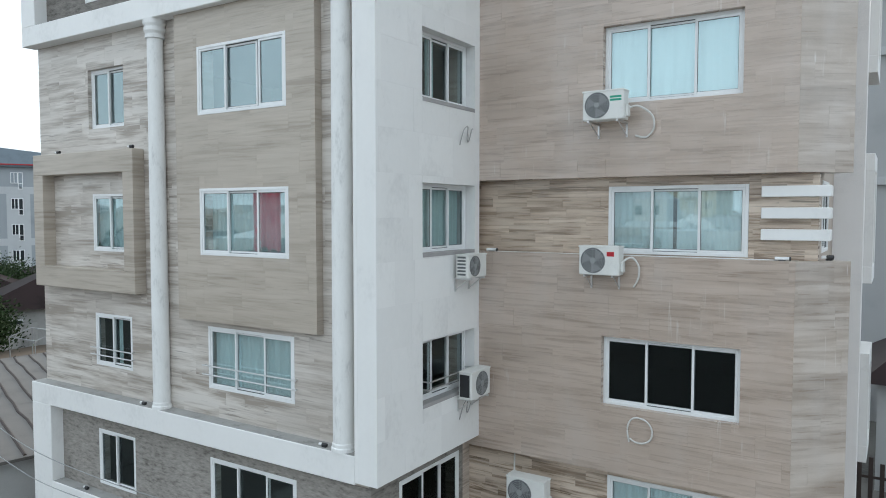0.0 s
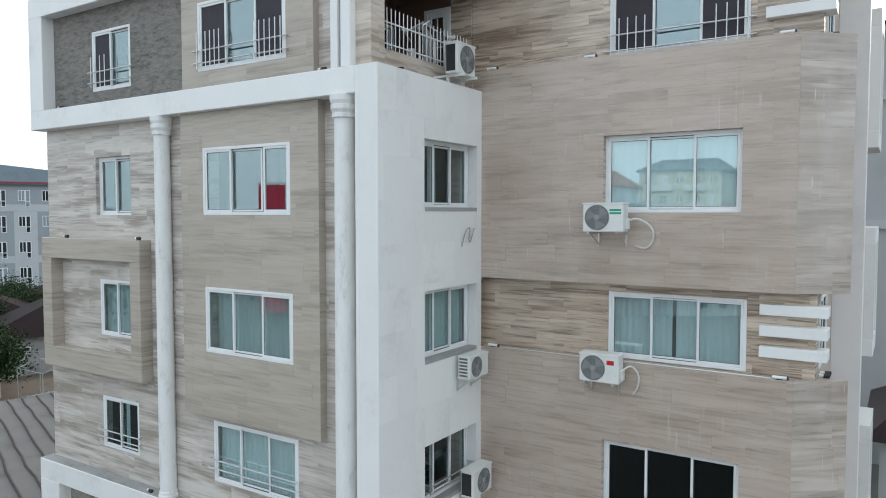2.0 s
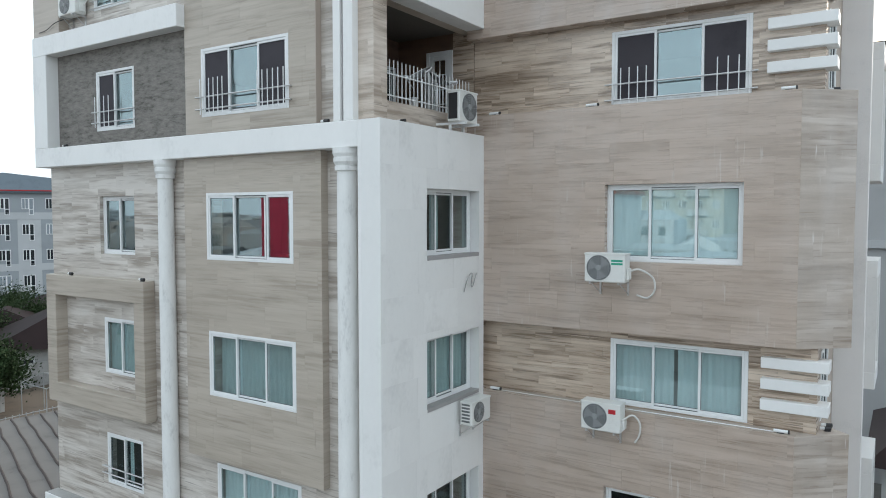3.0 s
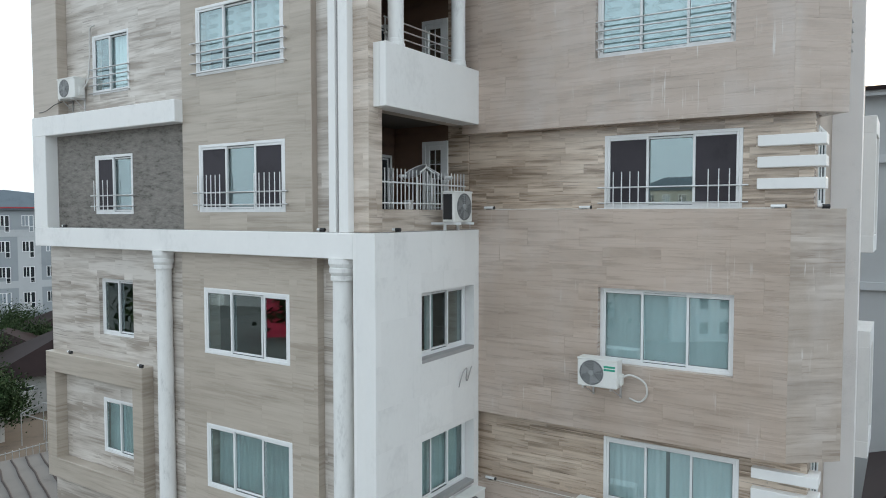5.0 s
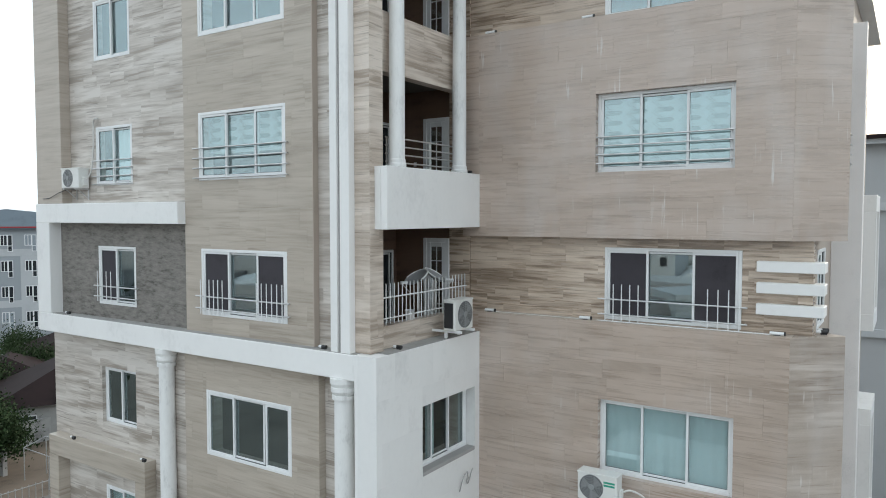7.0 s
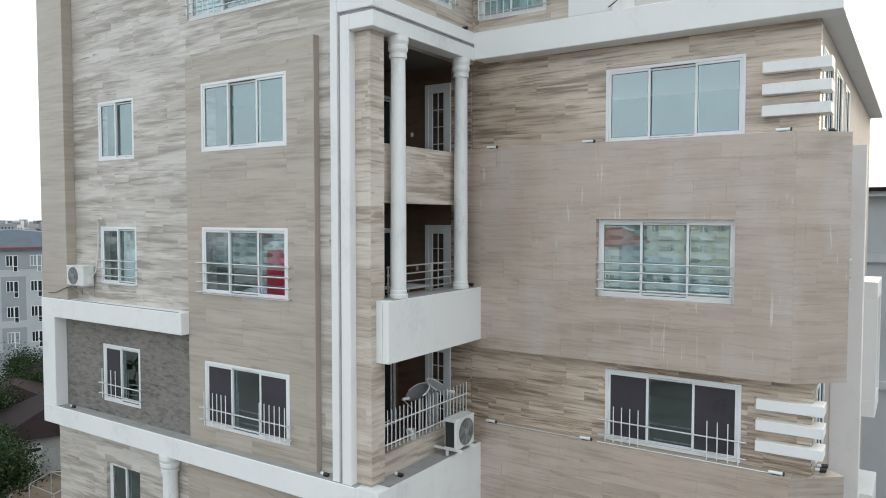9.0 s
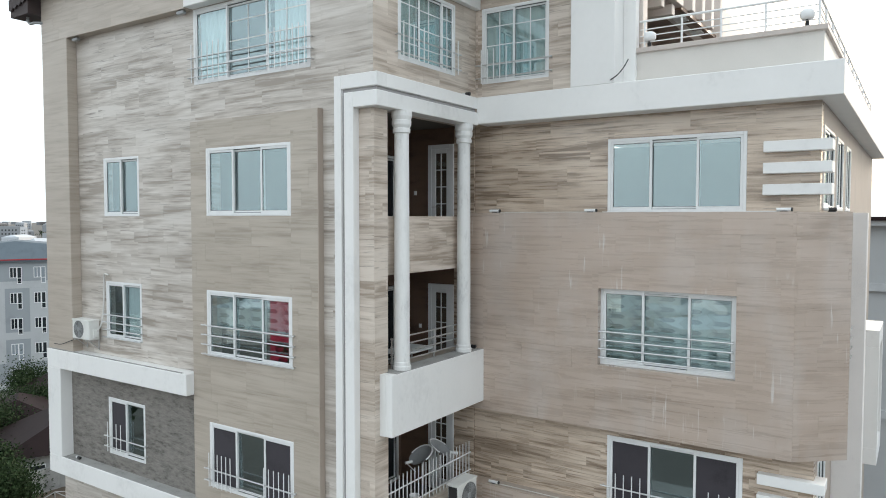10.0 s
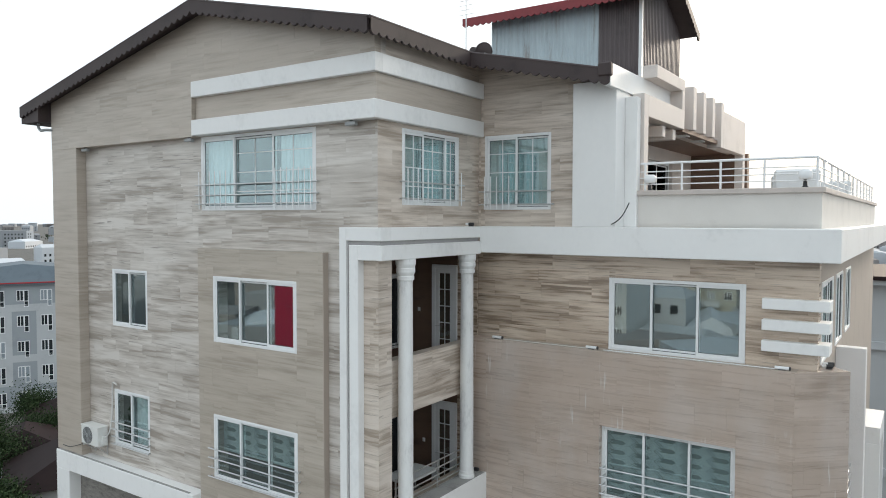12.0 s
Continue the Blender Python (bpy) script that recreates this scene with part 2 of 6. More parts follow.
def box(bm, a, b, bevel=0.0):
    """An upright box from corner a to corner b, its edges eased by bevel."""
    a, b = Vector(a), Vector(b)
    lo = Vector([min(p, q) for p, q in zip(a, b)])
    hi = Vector([max(p, q) for p, q in zip(a, b)])
    r = bmesh.ops.create_cube(bm, size=1.0)
    bmesh.ops.transform(bm, matrix=Matrix.Translation((lo + hi) / 2) @ Matrix.Diagonal((*(hi - lo), 1)), verts=r["verts"])
    if bevel:
        es = list({e for v in r["verts"] for e in v.link_edges})
        bmesh.ops.bevel(bm, geom=es, offset=bevel, segments=1, affect="EDGES")
    return bm


def boxes(*pairs, bevel=0.0):
    bm = bmesh.new()
    for a, b in pairs:
        box(bm, a, b, bevel)
    return bm


def lathe(bm, profile, centre, sides=24, smooth=True):
    """A turned body round an upright axis: profile of (radius, height)."""
    rings = []
    for r, z in profile:
        rings.append([bm.verts.new((centre[0] + r * math.cos(2 * math.pi * i / sides), centre[1] + r * math.sin(2 * math.pi * i / sides), centre[2] + z)) for i in range(sides)])
    for p, q in zip(rings, rings[1:]):
        for i in range(sides):
            f = bm.faces.new((p[i], p[(i + 1) % sides], q[(i + 1) % sides], q[i]))
            f.smooth = smooth
    bm.faces.new(list(reversed(rings[0])))
    bm.faces.new(rings[-1])
    return bm


def rod(bm, p, q, r, sides=8):
    """A round bar from p to q."""
    p, q = Vector(p), Vector(q)
    d = q - p
    m = Matrix.Translation((p + q) / 2) @ d.to_track_quat("Z", "Y").to_matrix().to_4x4()
    bmesh.ops.create_cone(bm, cap_ends=True, segments=sides, radius1=r, radius2=r, depth=d.length, matrix=m)
    return bm


class Face:
    """A facade plane: a start, a way along it and a way out of it, in plan."""

    def __init__(self, origin, along, out):
        self.o, self.a, self.n = Vector((*origin, 0)), Vector((*along, 0)), Vector((*out, 0))

    def p(self, u, z, d=0.0):
        return self.o + self.a * u + self.n * d + Vector((0, 0, z))


def fbox(bm, face, u0, u1, z0, z1, d0, d1, bevel=0.0):
    """A box on a facade: along u, height z, depth d outwards."""
    vs = bmesh.ops.create_cube(bm, size=1.0)["verts"]
    for v in vs:
        u = u0 if v.co.x < 0 else u1
        d = d0 if v.co.y < 0 else d1
        z = z0 if v.co.z < 0 else z1
        v.co = face.p(u, z, d)
    fs = list({f for v in vs for f in v.link_faces})
    bmesh.ops.recalc_face_normals(bm, faces=fs)
    if bevel:
        bmesh.ops.bevel(bm, geom=list({e for v in vs for e in v.link_edges}), offset=bevel, segments=1, affect="EDGES")
    return bm


def wall_with_holes(face, u0, u1, z0, z1, holes, thick=0.25, d=0.0):
    """A wall slab whose openings go right through."""
    us = sorted({u0, u1, *[h for q in holes for h in q[:2] if u0 < h < u1]})
    zs = sorted({z0, z1, *[h for q in holes for h in q[2:] if z0 < h < z1]})
    solid = {}
    for i in range(len(us) - 1):
        for j in range(len(zs) - 1):
            cu, cz = (us[i] + us[i + 1]) / 2, (zs[j] + zs[j + 1]) / 2
            solid[i, j] = not any(q[0] < cu < q[1] and q[2] < cz < q[3] for q in holes)
    bm = bmesh.new()

    def quad(*ps):
        bm.faces.new([bm.verts.new(p) for p in ps])

    for (i, j), ok in solid.items():
        if not ok:
            continue
        a, b, c, e = us[i], us[i + 1], zs[j], zs[j + 1]
        f = [face.p(u, z, d) for u, z in ((a, c), (b, c), (b, e), (a, e))]
        k = [face.p(u, z, d - thick) for u, z in ((a, c), (b, c), (b, e), (a, e))]
        quad(*f)
        quad(*reversed(k))
        for di, dj, s, t in ((0, -1, 0, 1), (1, 0, 1, 2), (0, 1, 2, 3), (-1, 0, 3, 0)):
            if not solid.get((i + di, j + dj), False):
                quad(f[s], k[s], k[t], f[t])
    bmesh.ops.remove_doubles(bm, verts=bm.verts, dist=0.0005)
    bmesh.ops.recalc_face_normals(bm, faces=bm.faces)
    return bm


FA = Face((0, 10.62), (1, 0), (0, -1))      # front of the west wing
FB = Face((-8.42, 0), (0, 1), (1, 0))       # its flank towards the court
FC = Face((0, 14.38), (1, 0), (0, -1))      # front of the east wing
FS = Face((-1.2, 0), (0, 1), (1, 0))        # east flank

# window openings: u0, u1, z0, z1
A1 = {1: (-17.27, -15.75, 3.62, 5.05), 2: (-17.36, -15.83, 6.7, 8.04), 3: (-17.36, -15.85, 9.63, 11.07), 4: (-17.46, -15.98, 12.72, 14.2),
      5: (-17.42, -15.82, 15.86, 17.36), 6: (-17.5, -15.94, 18.92, 20.42), 7: (-17.51, -15.97, 22.12, 23.63)}
A2 = {1: (-12.97, -10.32, 3.62, 5.09), 2: (-13.02, -10.38, 6.66, 8.06), 3: (-13.0, -10.31, 9.67, 11.13), 4: (-13.02, -10.35, 12.73, 14.21),
      5: (-13.17, -10.47, 15.9, 17.4), 6: (-13.21, -10.48, 18.93, 20.44), 7: (-13.18, -10.49, 22.13, 23.65)}
A8 = (-13.75, -10.05, 25.15, 26.86)
B8 = (11.39, 13.49, 25.25, 26.8)
C8 = (-8.25, -6.55, 25.18, 26.9)
ZB = {1: (3.5, 5.16), 2: (6.72, 8.02), 3: (9.78, 11.2), 4: (12.88, 14.26)}
CO = {1: (-5.04, -2.4, 3.5, 5.08), 2: (-5.08, -2.4, 6.65, 8.07), 3: (-5.08, -2.37, 9.76, 11.14), 4: (-5.11, -2.45, 12.78, 14.34),
      5: (-5.12, -2.41, 15.97, 17.48), 6: (-5.22, -2.51, 19.03, 20.63), 7: (-5.17, -2.44, 22.2, 23.73)}

# ---- large structure ----
WX0, WX1 = -19.75, -8.42
bm = wall_with_holes(FA, WX0, WX1, 0, 28.0, [*A1.values(), *A2.values(), A8])
wall_west = tagged(put("wall_west_front", bm, M_TRAV), "front wall clad in streaked beige travertine", "wall", kind="structure")
gable = bmesh.new()
gs = [[gable.verts.new(p) for p in ((WX0, y, 28.0), (WX1, y, 28.0), (WX1, y, 28.56), (-13.2, y, 29.63), (WX0, y, 28.13))] for y in (10.62, 10.87)]
gable.faces.new(gs[0])
gable.faces.new(list(reversed(gs[1])))
for i in range(5):
    gable.faces.new((gs[0][i], gs[1][i], gs[1][(i + 1) % 5], gs[0][(i + 1) % 5]))
tagged(put("wall_gable", gable, M_TRAV), "triangular gable wall of beige stone under the roof", "wall", kind="structure")
balc_holes = [(11.05, 14.38, 15.95, 17.88), (11.05, 14.38, 19.08, 20.95), (11.05, 14.38, 22.12, 24.2)]
bm = wall_with_holes(FB, 10.87, 14.38, 0, 28.55, [B8, *balc_holes, (11.6, 13.72, 3.56, 5.1), *[(11.75, 13.82, *ZB[k]) for k in (2, 3, 4)]])
wall_court = tagged(put("wall_west_flank", bm, M_TRAV_BOUNCE), "flank wall of beige travertine with open balconies", "wall", kind="structure")
bm = wall_with_holes(FC, -8.42, -1.2, 0, 24.3, [CO[1], CO[3], CO[5], CO[7], *[(-5.5, -2.2, CO[k][2] - 0.4, CO[k][3] + 0.4) for k in (2, 4, 6)]])
wall_east = tagged(put("wall_east_front", bm, M_TRAVD), "recessed front wall of brown streaked travertine", "wall", kind="structure")
bm = wall_with_holes(FC, -8.42, -5.85, 24.3, 27.9, [C8])
tagged(put("wall_penthouse_front", bm, M_TRAV_BOUNCE), "top floor front wall of beige travertine", "wall", kind="structure")

wedge = bmesh.new()
wv = [[wedge.verts.new(p) for p in ((-8.42, y, 27.9), (-5.85, y, 27.9), (-5.85, y, 28.0), (-8.42, y, 28.58))] for y in (14.38, 14.6)]
wedge.faces.new(wv[0])
wedge.faces.new(list(reversed(wv[1])))
for i in range(4):
    wedge.faces.new((wv[0][i], wv[1][i], wv[1][(i + 1) % 4], wv[0][(i + 1) % 4]))
bmesh.ops.recalc_face_normals(wedge, faces=wedge.faces)
tagged(put("wall_penthouse_wedge", wedge, M_TRAV_BOUNCE), "sloping top of the penthouse wall", "wall", kind="structure")


def bump_out(name, z0, z1, hole, stone):
    """A tan bay of the east wing: front, chamfered corner and short flank."""
    ob = thing(name, "tan stone bay with a chamfered corner", "wall", kind="structure")
    f = Face((0, 14.03), (1, 0), (0, -1))
    bm = wall_with_holes(f, -8.42, -1.52, z0, z1, [hole], thick=0.34)
    part("front", bm, stone, ob)
    pts = [(-1.52, 14.03), (-0.7, 14.73), (-1.2, 15.2), (-1.2, 14.4), (-1.52, 14.37)]
    bm = bmesh.new()
    lo = [bm.verts.new((*p, z0)) for p in pts]
    hi = [bm.verts.new((*p, z1)) for p in pts]
    bm.faces.new(list(reversed(lo)))
    bm.faces.new(hi)
    for i in range(len(pts)):
        j = (i + 1) % len(pts)
        bm.faces.new((lo[i], lo[j], hi[j], hi[i]))
    bmesh.ops.recalc_face_normals(bm, faces=bm.faces)
    part("corner", bm, M_TANU if stone is M_TANU else M_TANL, ob)
    return ob


bump_out("wall_bay_lower", 5.27, 9.73, CO[2], M_TANC)
bump_out("wall_bay_middle", 11.32, 15.95, CO[4], M_TANC)
bump_out("wall_bay_upper", 17.68, 22.2, CO[6], M_TANU)
bm = wall_with_holes(FS, 14.632, 30, 0, 24.3, [(14.75, 16.6, 22.25, 23.8), (17.2, 18.6, 22.25, 23.8), (19.4, 20.6, 22.25, 23.8), (14.9, 16.2, 9.85, 11.2), (14.9, 16.2, 16.0, 17.5)])
tagged(put("wall_east_flank", bm, M_TANP), "sunlit plastered flank wall with windows", "wall", kind="structure")

# white corner block, ledges and frames
block = thing("wall_white_corner", "white stone corner block of three floors", "wall", kind="structure")
fw = Face((-7.97, 0), (0, 1), (1, 0))
part("side", wall_with_holes(fw, 10.25, 14.03, 5.52, 15.5, [(11.75, 13.82, *ZB[k]) for k in (2, 3, 4)], thick=0.45), M_WHITE, block)
part("front", boxes(((-8.5, 10.25, 5.52), (-8.422, 10.62, 15.496))), M_WHITE, block)


def slab(name, label, category, material, *pairs, bevel=0.01):
    return tagged(put(name, boxes(*pairs, bevel=bevel), material), label, category, kind="structure")


def ledge(name, label, *pairs):
    return tagged(put(name, boxes(*pairs, bevel=0.012), M_WHITE), label, "ledge", kind="structure")


ledge("trim_lower_ledge", "white stone ledge over the dark stone storey", ((-19.85, 10.25, 5.47), (-8.5, 10.62, 6.02)))
ledge("trim_lower_post", "white stone frame post", ((-19.85, 10.25, 0), (-18.95, 10.62, 5.47)))
ledge("trim_base_ledge", "white stone ledge under the dark stone storey", ((-18.95, 10.25, 2.9), (-8.5, 10.62, 3.42)))
ledge("trim_upper_ledge", "white stone ledge running to the corner", ((-19.85, 10.25, 15.0), (-8.5, 10.62, 15.5)))
ledge("trim_upper_post", "white stone frame post", ((-19.85, 10.25, 15.5), (-19.2, 10.62, 17.95)))
ledge("trim_upper_head", "white stone frame head", ((-19.85, 10.25, 17.95), (-13.72, 10.62, 18.46)))
for z in (26.88, 27.76):
    ledge("trim_gable_band", "white stone band wrapping the corner", ((-13.78, 10.365, z), (-8.27, 10.62, z + 0.36)), ((-8.42, 10.37, z + 0.002), (-8.272, 14.36, z + 0.358)))
ledge("trim_terrace_band", "white stone band under the terrace", ((-8.1, 13.9, 24.2), (-0.82, 14.4, 24.8)), ((-1.3, 14.4, 24.2), (-0.824, 30, 24.798)))
ledge("trim_end_panel", "tall white stone end panel", ((-5.83, 13.9, 24.8), (-4.88, 15.2, 27.8)))

M_CEM = mat("grey_cement_top", (0.33, 0.325, 0.31), 0.9, var=0.2, scale=2.0, fine=20)
for a, b in (((-18.93, 10.27, 3.42), (-8.52, 10.575, 3.426)), ((-19.83, 10.27, 6.02), (-8.52, 10.615, 6.026)), ((-19.18, 10.27, 15.5), (-8.52, 10.58, 15.506)), ((-19.83, 10.27, 18.46), (-13.92, 10.34, 18.466)), ((-8.4, 10.64, 15.5), (-7.99, 14.0, 15.506)), ((-8.4, 10.78, 19.078), (-7.99, 14.0, 19.084))):
    slab("trim_cement_top", "grey weathered cement top of a ledge", "ledge", M_CEM, (a, b), bevel=0)
for z in (9.73, 15.95, 22.2):
    slab("trim_cement_top", "pale dusty top of the bay", "ledge", M_TANP, ((-7.9, 14.05, z), (-1.5, 14.375, z + 0.006)), bevel=0)

ledge("trim_end_wall", "white wall top beside the roof edge", ((-4.97, 13.46, 27.6), (-4.84, 17.5, 28.06)))

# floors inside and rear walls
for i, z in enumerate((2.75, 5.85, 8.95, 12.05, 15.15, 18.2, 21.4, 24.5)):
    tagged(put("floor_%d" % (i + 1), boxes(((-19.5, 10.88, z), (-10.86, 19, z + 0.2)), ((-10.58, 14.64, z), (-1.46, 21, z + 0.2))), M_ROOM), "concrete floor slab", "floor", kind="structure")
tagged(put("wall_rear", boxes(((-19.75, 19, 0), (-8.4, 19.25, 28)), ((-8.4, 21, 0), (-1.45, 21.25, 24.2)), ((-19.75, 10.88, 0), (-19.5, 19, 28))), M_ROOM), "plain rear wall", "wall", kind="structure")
# Unseen pale paving, added to throw light up the lower walls.
tagged(put("pavement_court", boxes(((-19.6, -30, 0), (14, 10.2, 0.05)), ((-7.9, 10.2, 0), (14, 14.0, 0.05))), M_PAVE), "unseen pale paving added to bounce light onto the walls", "pavement", kind="structure")
tagged(put("ground", boxes(((-3000, -3000, -0.5), (3000, 3000, 0))), M_GROUND), "dusty town ground, paled for far haze", "ground", kind="structure")

# roof
roof = thing("roof", "dark brown metal gable roof with scalloped fascia", "roof", kind="structure")


def roof_z(x):
    return 29.74 - 0.225 * abs(x + 13.2)


bm = bmesh.new()
for outline in ([(-20.85, 10.0), (-13.2, 10.0), (-13.2, 20), (-20.85, 20)], [(-13.2, 10.0), (-8.1, 10.0), (-8.1, 20), (-13.2, 20)], [(-8.1, 13.45), (-4.85, 13.45), (-4.85, 15.0), (-8.1, 20)]):
    t4 = [bm.verts.new((x, y, roof_z(x))) for x, y in outline]
    b4 = [bm.verts.new((x, y, roof_z(x) - 0.05)) for x, y in outline]
    bm.faces.new(t4)
    bm.faces.new(list(reversed(b4)))
    for i in range(4):
        j = (i + 1) % 4
        bm.faces.new((t4[i], b4[i], b4[j], t4[j]))
part("sheeting", bm, M_ROOF, roof)


def fascia(p, q):
    """A fascia board whose lower edge is cut into scallops."""
    p, q = Vector(p), Vector(q)
    length = (q - p).length
    n = max(2, int(length / 0.22))
    side = Vector((q - p)).cross(Vector((0, 0, 1))).normalized() * 0.03
    bm = bmesh.new()
    rows = []
    for i in range(n * 4 + 1):
        c = p.lerp(q, i / (n * 4))
        drop = 0.2 + 0.07 * abs(math.sin(math.pi * i / 4))
        rows.append([bm.verts.new(c + s + Vector((0, 0, h))) for s, h in ((side, 0.03), (side, -drop), (-side, -drop), (-side, 0.03))])
    for a, b in zip(rows, rows[1:]):
        for k in range(4):
            bm.faces.new((a[k], a[(k + 1) % 4], b[(k + 1) % 4], b[k]))
    bmesh.ops.recalc_face_normals(bm, faces=bm.faces)
    return bm


for p, q in (((-20.85, 9.97, roof_z(-20.85)), (-13.2, 9.97, 29.74)), ((-13.2, 9.97, 29.74), (-8.1, 9.97, roof_z(-8.1))), ((-8.07, 9.97, roof_z(-8.1)), (-8.07, 13.45, roof_z(-8.1))), ((-8.1, 13.42, roof_z(-8.1)), (-4.85, 13.42, roof_z(-4.85)))):
    part("fascia", fascia(p, q), M_ROOF, roof)
    up = Vector((0, 0, 0.045))
    part("edge_roll", rod(bmesh.new(), Vector(p) + up, Vector(q) + up, 0.036, 8), M_ROOF, roof)
part("end_cap", boxes(((-5.08, 13.36, 27.78), (-4.8, 13.5, 28.06)), bevel=0.03), M_ROOF, roof)
eave = bmesh.new()
ev = [[eave.verts.new((x, y, z)) for x, z in ((-20.85, 27.62), (-19.93, 27.62), (-19.93, 28.17), (-20.85, 27.97))] for y in (9.99, 20)]
eave.faces.new(ev[0])
eave.faces.new(list(reversed(ev[1])))
for i in range(4):
    eave.faces.new((ev[0][i], ev[1][i], ev[1][(i + 1) % 4], ev[0][(i + 1) % 4]))
bmesh.ops.recalc_face_normals(eave, faces=eave.faces)
part("boxed_eave", eave, M_ROOF, roof)
elbow = [(-20.35, 10.2, 27.65), (-20.34, 10.2, 27.52), (-20.22, 10.2, 27.42), (-20.02, 10.22, 27.42), (-19.84, 10.4, 27.42)]

# ---- cladding in relief ----
panel_low = thing("trim_panel_lower", "tan stone panel standing proud of the wall round the windows", "wall panel", kind="structure")
part("face", wall_with_holes(FA, -13.78, -9.58, 8.2, 15.0, [A2[3], A2[4]], thick=0.19, d=0.19), M_TAN, panel_low)
panel_up = thing("trim_panel_upper", "tall tan stone panel standing proud of the wall", "wall panel", kind="structure")
part("face", wall_with_holes(FA, -13.73, -9.74, 15.5, 24.28, [A2[5], A2[6], A2[7]], thick=0.15, d=0.15), M_TAN, panel_up)
part("edge_strip", boxes(((-9.74, 10.466, 15.5), (-9.72, 10.62, 24.28))), M_TANP, panel_up)
dark_up = thing("trim_dark_stone_upper", "dark split stone infill inside the white frame", "wall panel", kind="structure")
part("face", wall_with_holes(FA, -19.2, -13.73, 15.5, 17.95, [A1[5]], thick=0.04, d=0.04), M_DARKST, dark_up)
dark_low = thing("trim_dark_stone_lower", "dark split stone cladding of the lowest storey", "wall panel", kind="structure")
part("face", wall_with_holes(FA, -18.95, -8.42, 0, 5.3, [A1[1], A2[1]], thick=0.04, d=0.04), M_DARKST, dark_low)
fdk = Face((-8.42, 0), (0, 1), (1, 0))
part("flank", wall_with_holes(fdk, 10.58, 14.0, 0, 5.52, [(11.5, 13.82, *ZB[1])], thick=0.04, d=0.04), M_DARKST, dark_low)

ring = thing("trim_square_frame", "tan stone square frame projecting round a small window", "wall frame", kind="structure")
part("head", boxes(((-19.57, 10.3, 11.58), (-15.22, 10.62, 12.12)), bevel=0.012), M_TAN, ring)
part("sill", boxes(((-19.57, 10.3, 8.66), (-15.22, 10.62, 9.2)), bevel=0.012), M_TAN, ring)
part("post", boxes(((-19.57, 10.302, 9.2), (-19.12, 10.62, 11.58))), M_TAN, ring)
part("post", boxes(((-15.62, 10.302, 9.2), (-15.222, 10.62, 11.58))), M_TAN, ring)
slab("trim_west_post", "tan rendered frame post up to the eaves", "wall frame", M_GABLE, ((-19.92, 10.34, 18.46), (-18.68, 10.62, 26.86)), ((-19.918, 10.62, 18.46), (-19.752, 19.2, 28.0)))
# the gable face runs slightly askew to the wall behind it
fg = Face((0, 10.512), (1, 0.00865), (0.00865, -1))
hd = bmesh.new()
outline = ((-19.92, 26.86), (-13.78, 26.86), (-13.78, 28.122), (-8.34, 28.122), (-8.34, roof_z(-8.34) - 0.07), (-13.2, 29.66), (-19.92, roof_z(-19.92) - 0.07))
hv = [[hd.verts.new(fg.p(x, z, 0)) for x, z in outline], [hd.verts.new((x, 10.62, z)) for x, z in outline]]
hd.faces.new(hv[0])
hd.faces.new(list(reversed(hv[1])))
for i in range(7):
    hd.faces.new((hv[0][i], hv[1][i], hv[1][(i + 1) % 7], hv[0][(i + 1) % 7]))
bmesh.ops.recalc_face_normals(hd, faces=hd.faces)
gable_face = tagged(put("trim_gable_face", hd, M_GABLE), "tan stone gable face standing proud of the wall", "wall frame", kind="structure")
slab("trim_band_infill", "plain tan strip between two white bands", "wall panel", M_GABLE, ((-13.77, 10.49, 27.24), (-8.35, 10.62, 27.76)), ((-8.42, 10.532, 27.242), (-8.352, 14.36, 27.758)), bevel=0)

# balcony frame: two white mouldings with a grey groove, up the front and round the top
mould = thing("trim_balcony_frame", "double white moulding framing the stacked balconies", "moulding", kind="structure")
part("moulding", boxes(((-9.14, 10.3, 15.5), (-8.96, 10.62, 24.8)), ((-8.96, 10.302, 24.54), (-8.08, 10.62, 24.8)), ((-8.42, 10.304, 24.542), (-8.082, 13.9, 24.798)), bevel=0.01), M_WHITE, mould)
part("groove", boxes(((-8.96, 10.36, 15.5), (-8.87, 10.62, 24.54)), ((-8.87, 10.36, 24.46), (-8.14, 10.62, 24.54)), ((-8.42, 10.362, 24.462), (-8.142, 13.9, 24.538))), M_GREYSTRIP, mould)
part("moulding", boxes(((-8.87, 10.28, 15.5), (-8.64, 10.62, 24.46)), ((-8.64, 10.282, 24.17), (-8.06, 10.62, 24.46)), ((-8.42, 10.284, 24.172), (-8.062, 13.9, 24.458)), bevel=0.01), M_WHITE, mould)
pilaster = thing("wall_pilaster", "narrow pilaster of streaked travertine beside the balconies", "pilaster", kind="structure")
part("core", boxes(((-8.64, 10.455, 15.51), (-8.272, 10.86, 24.165))), M_TRAV_BOUNCE, pilaster)


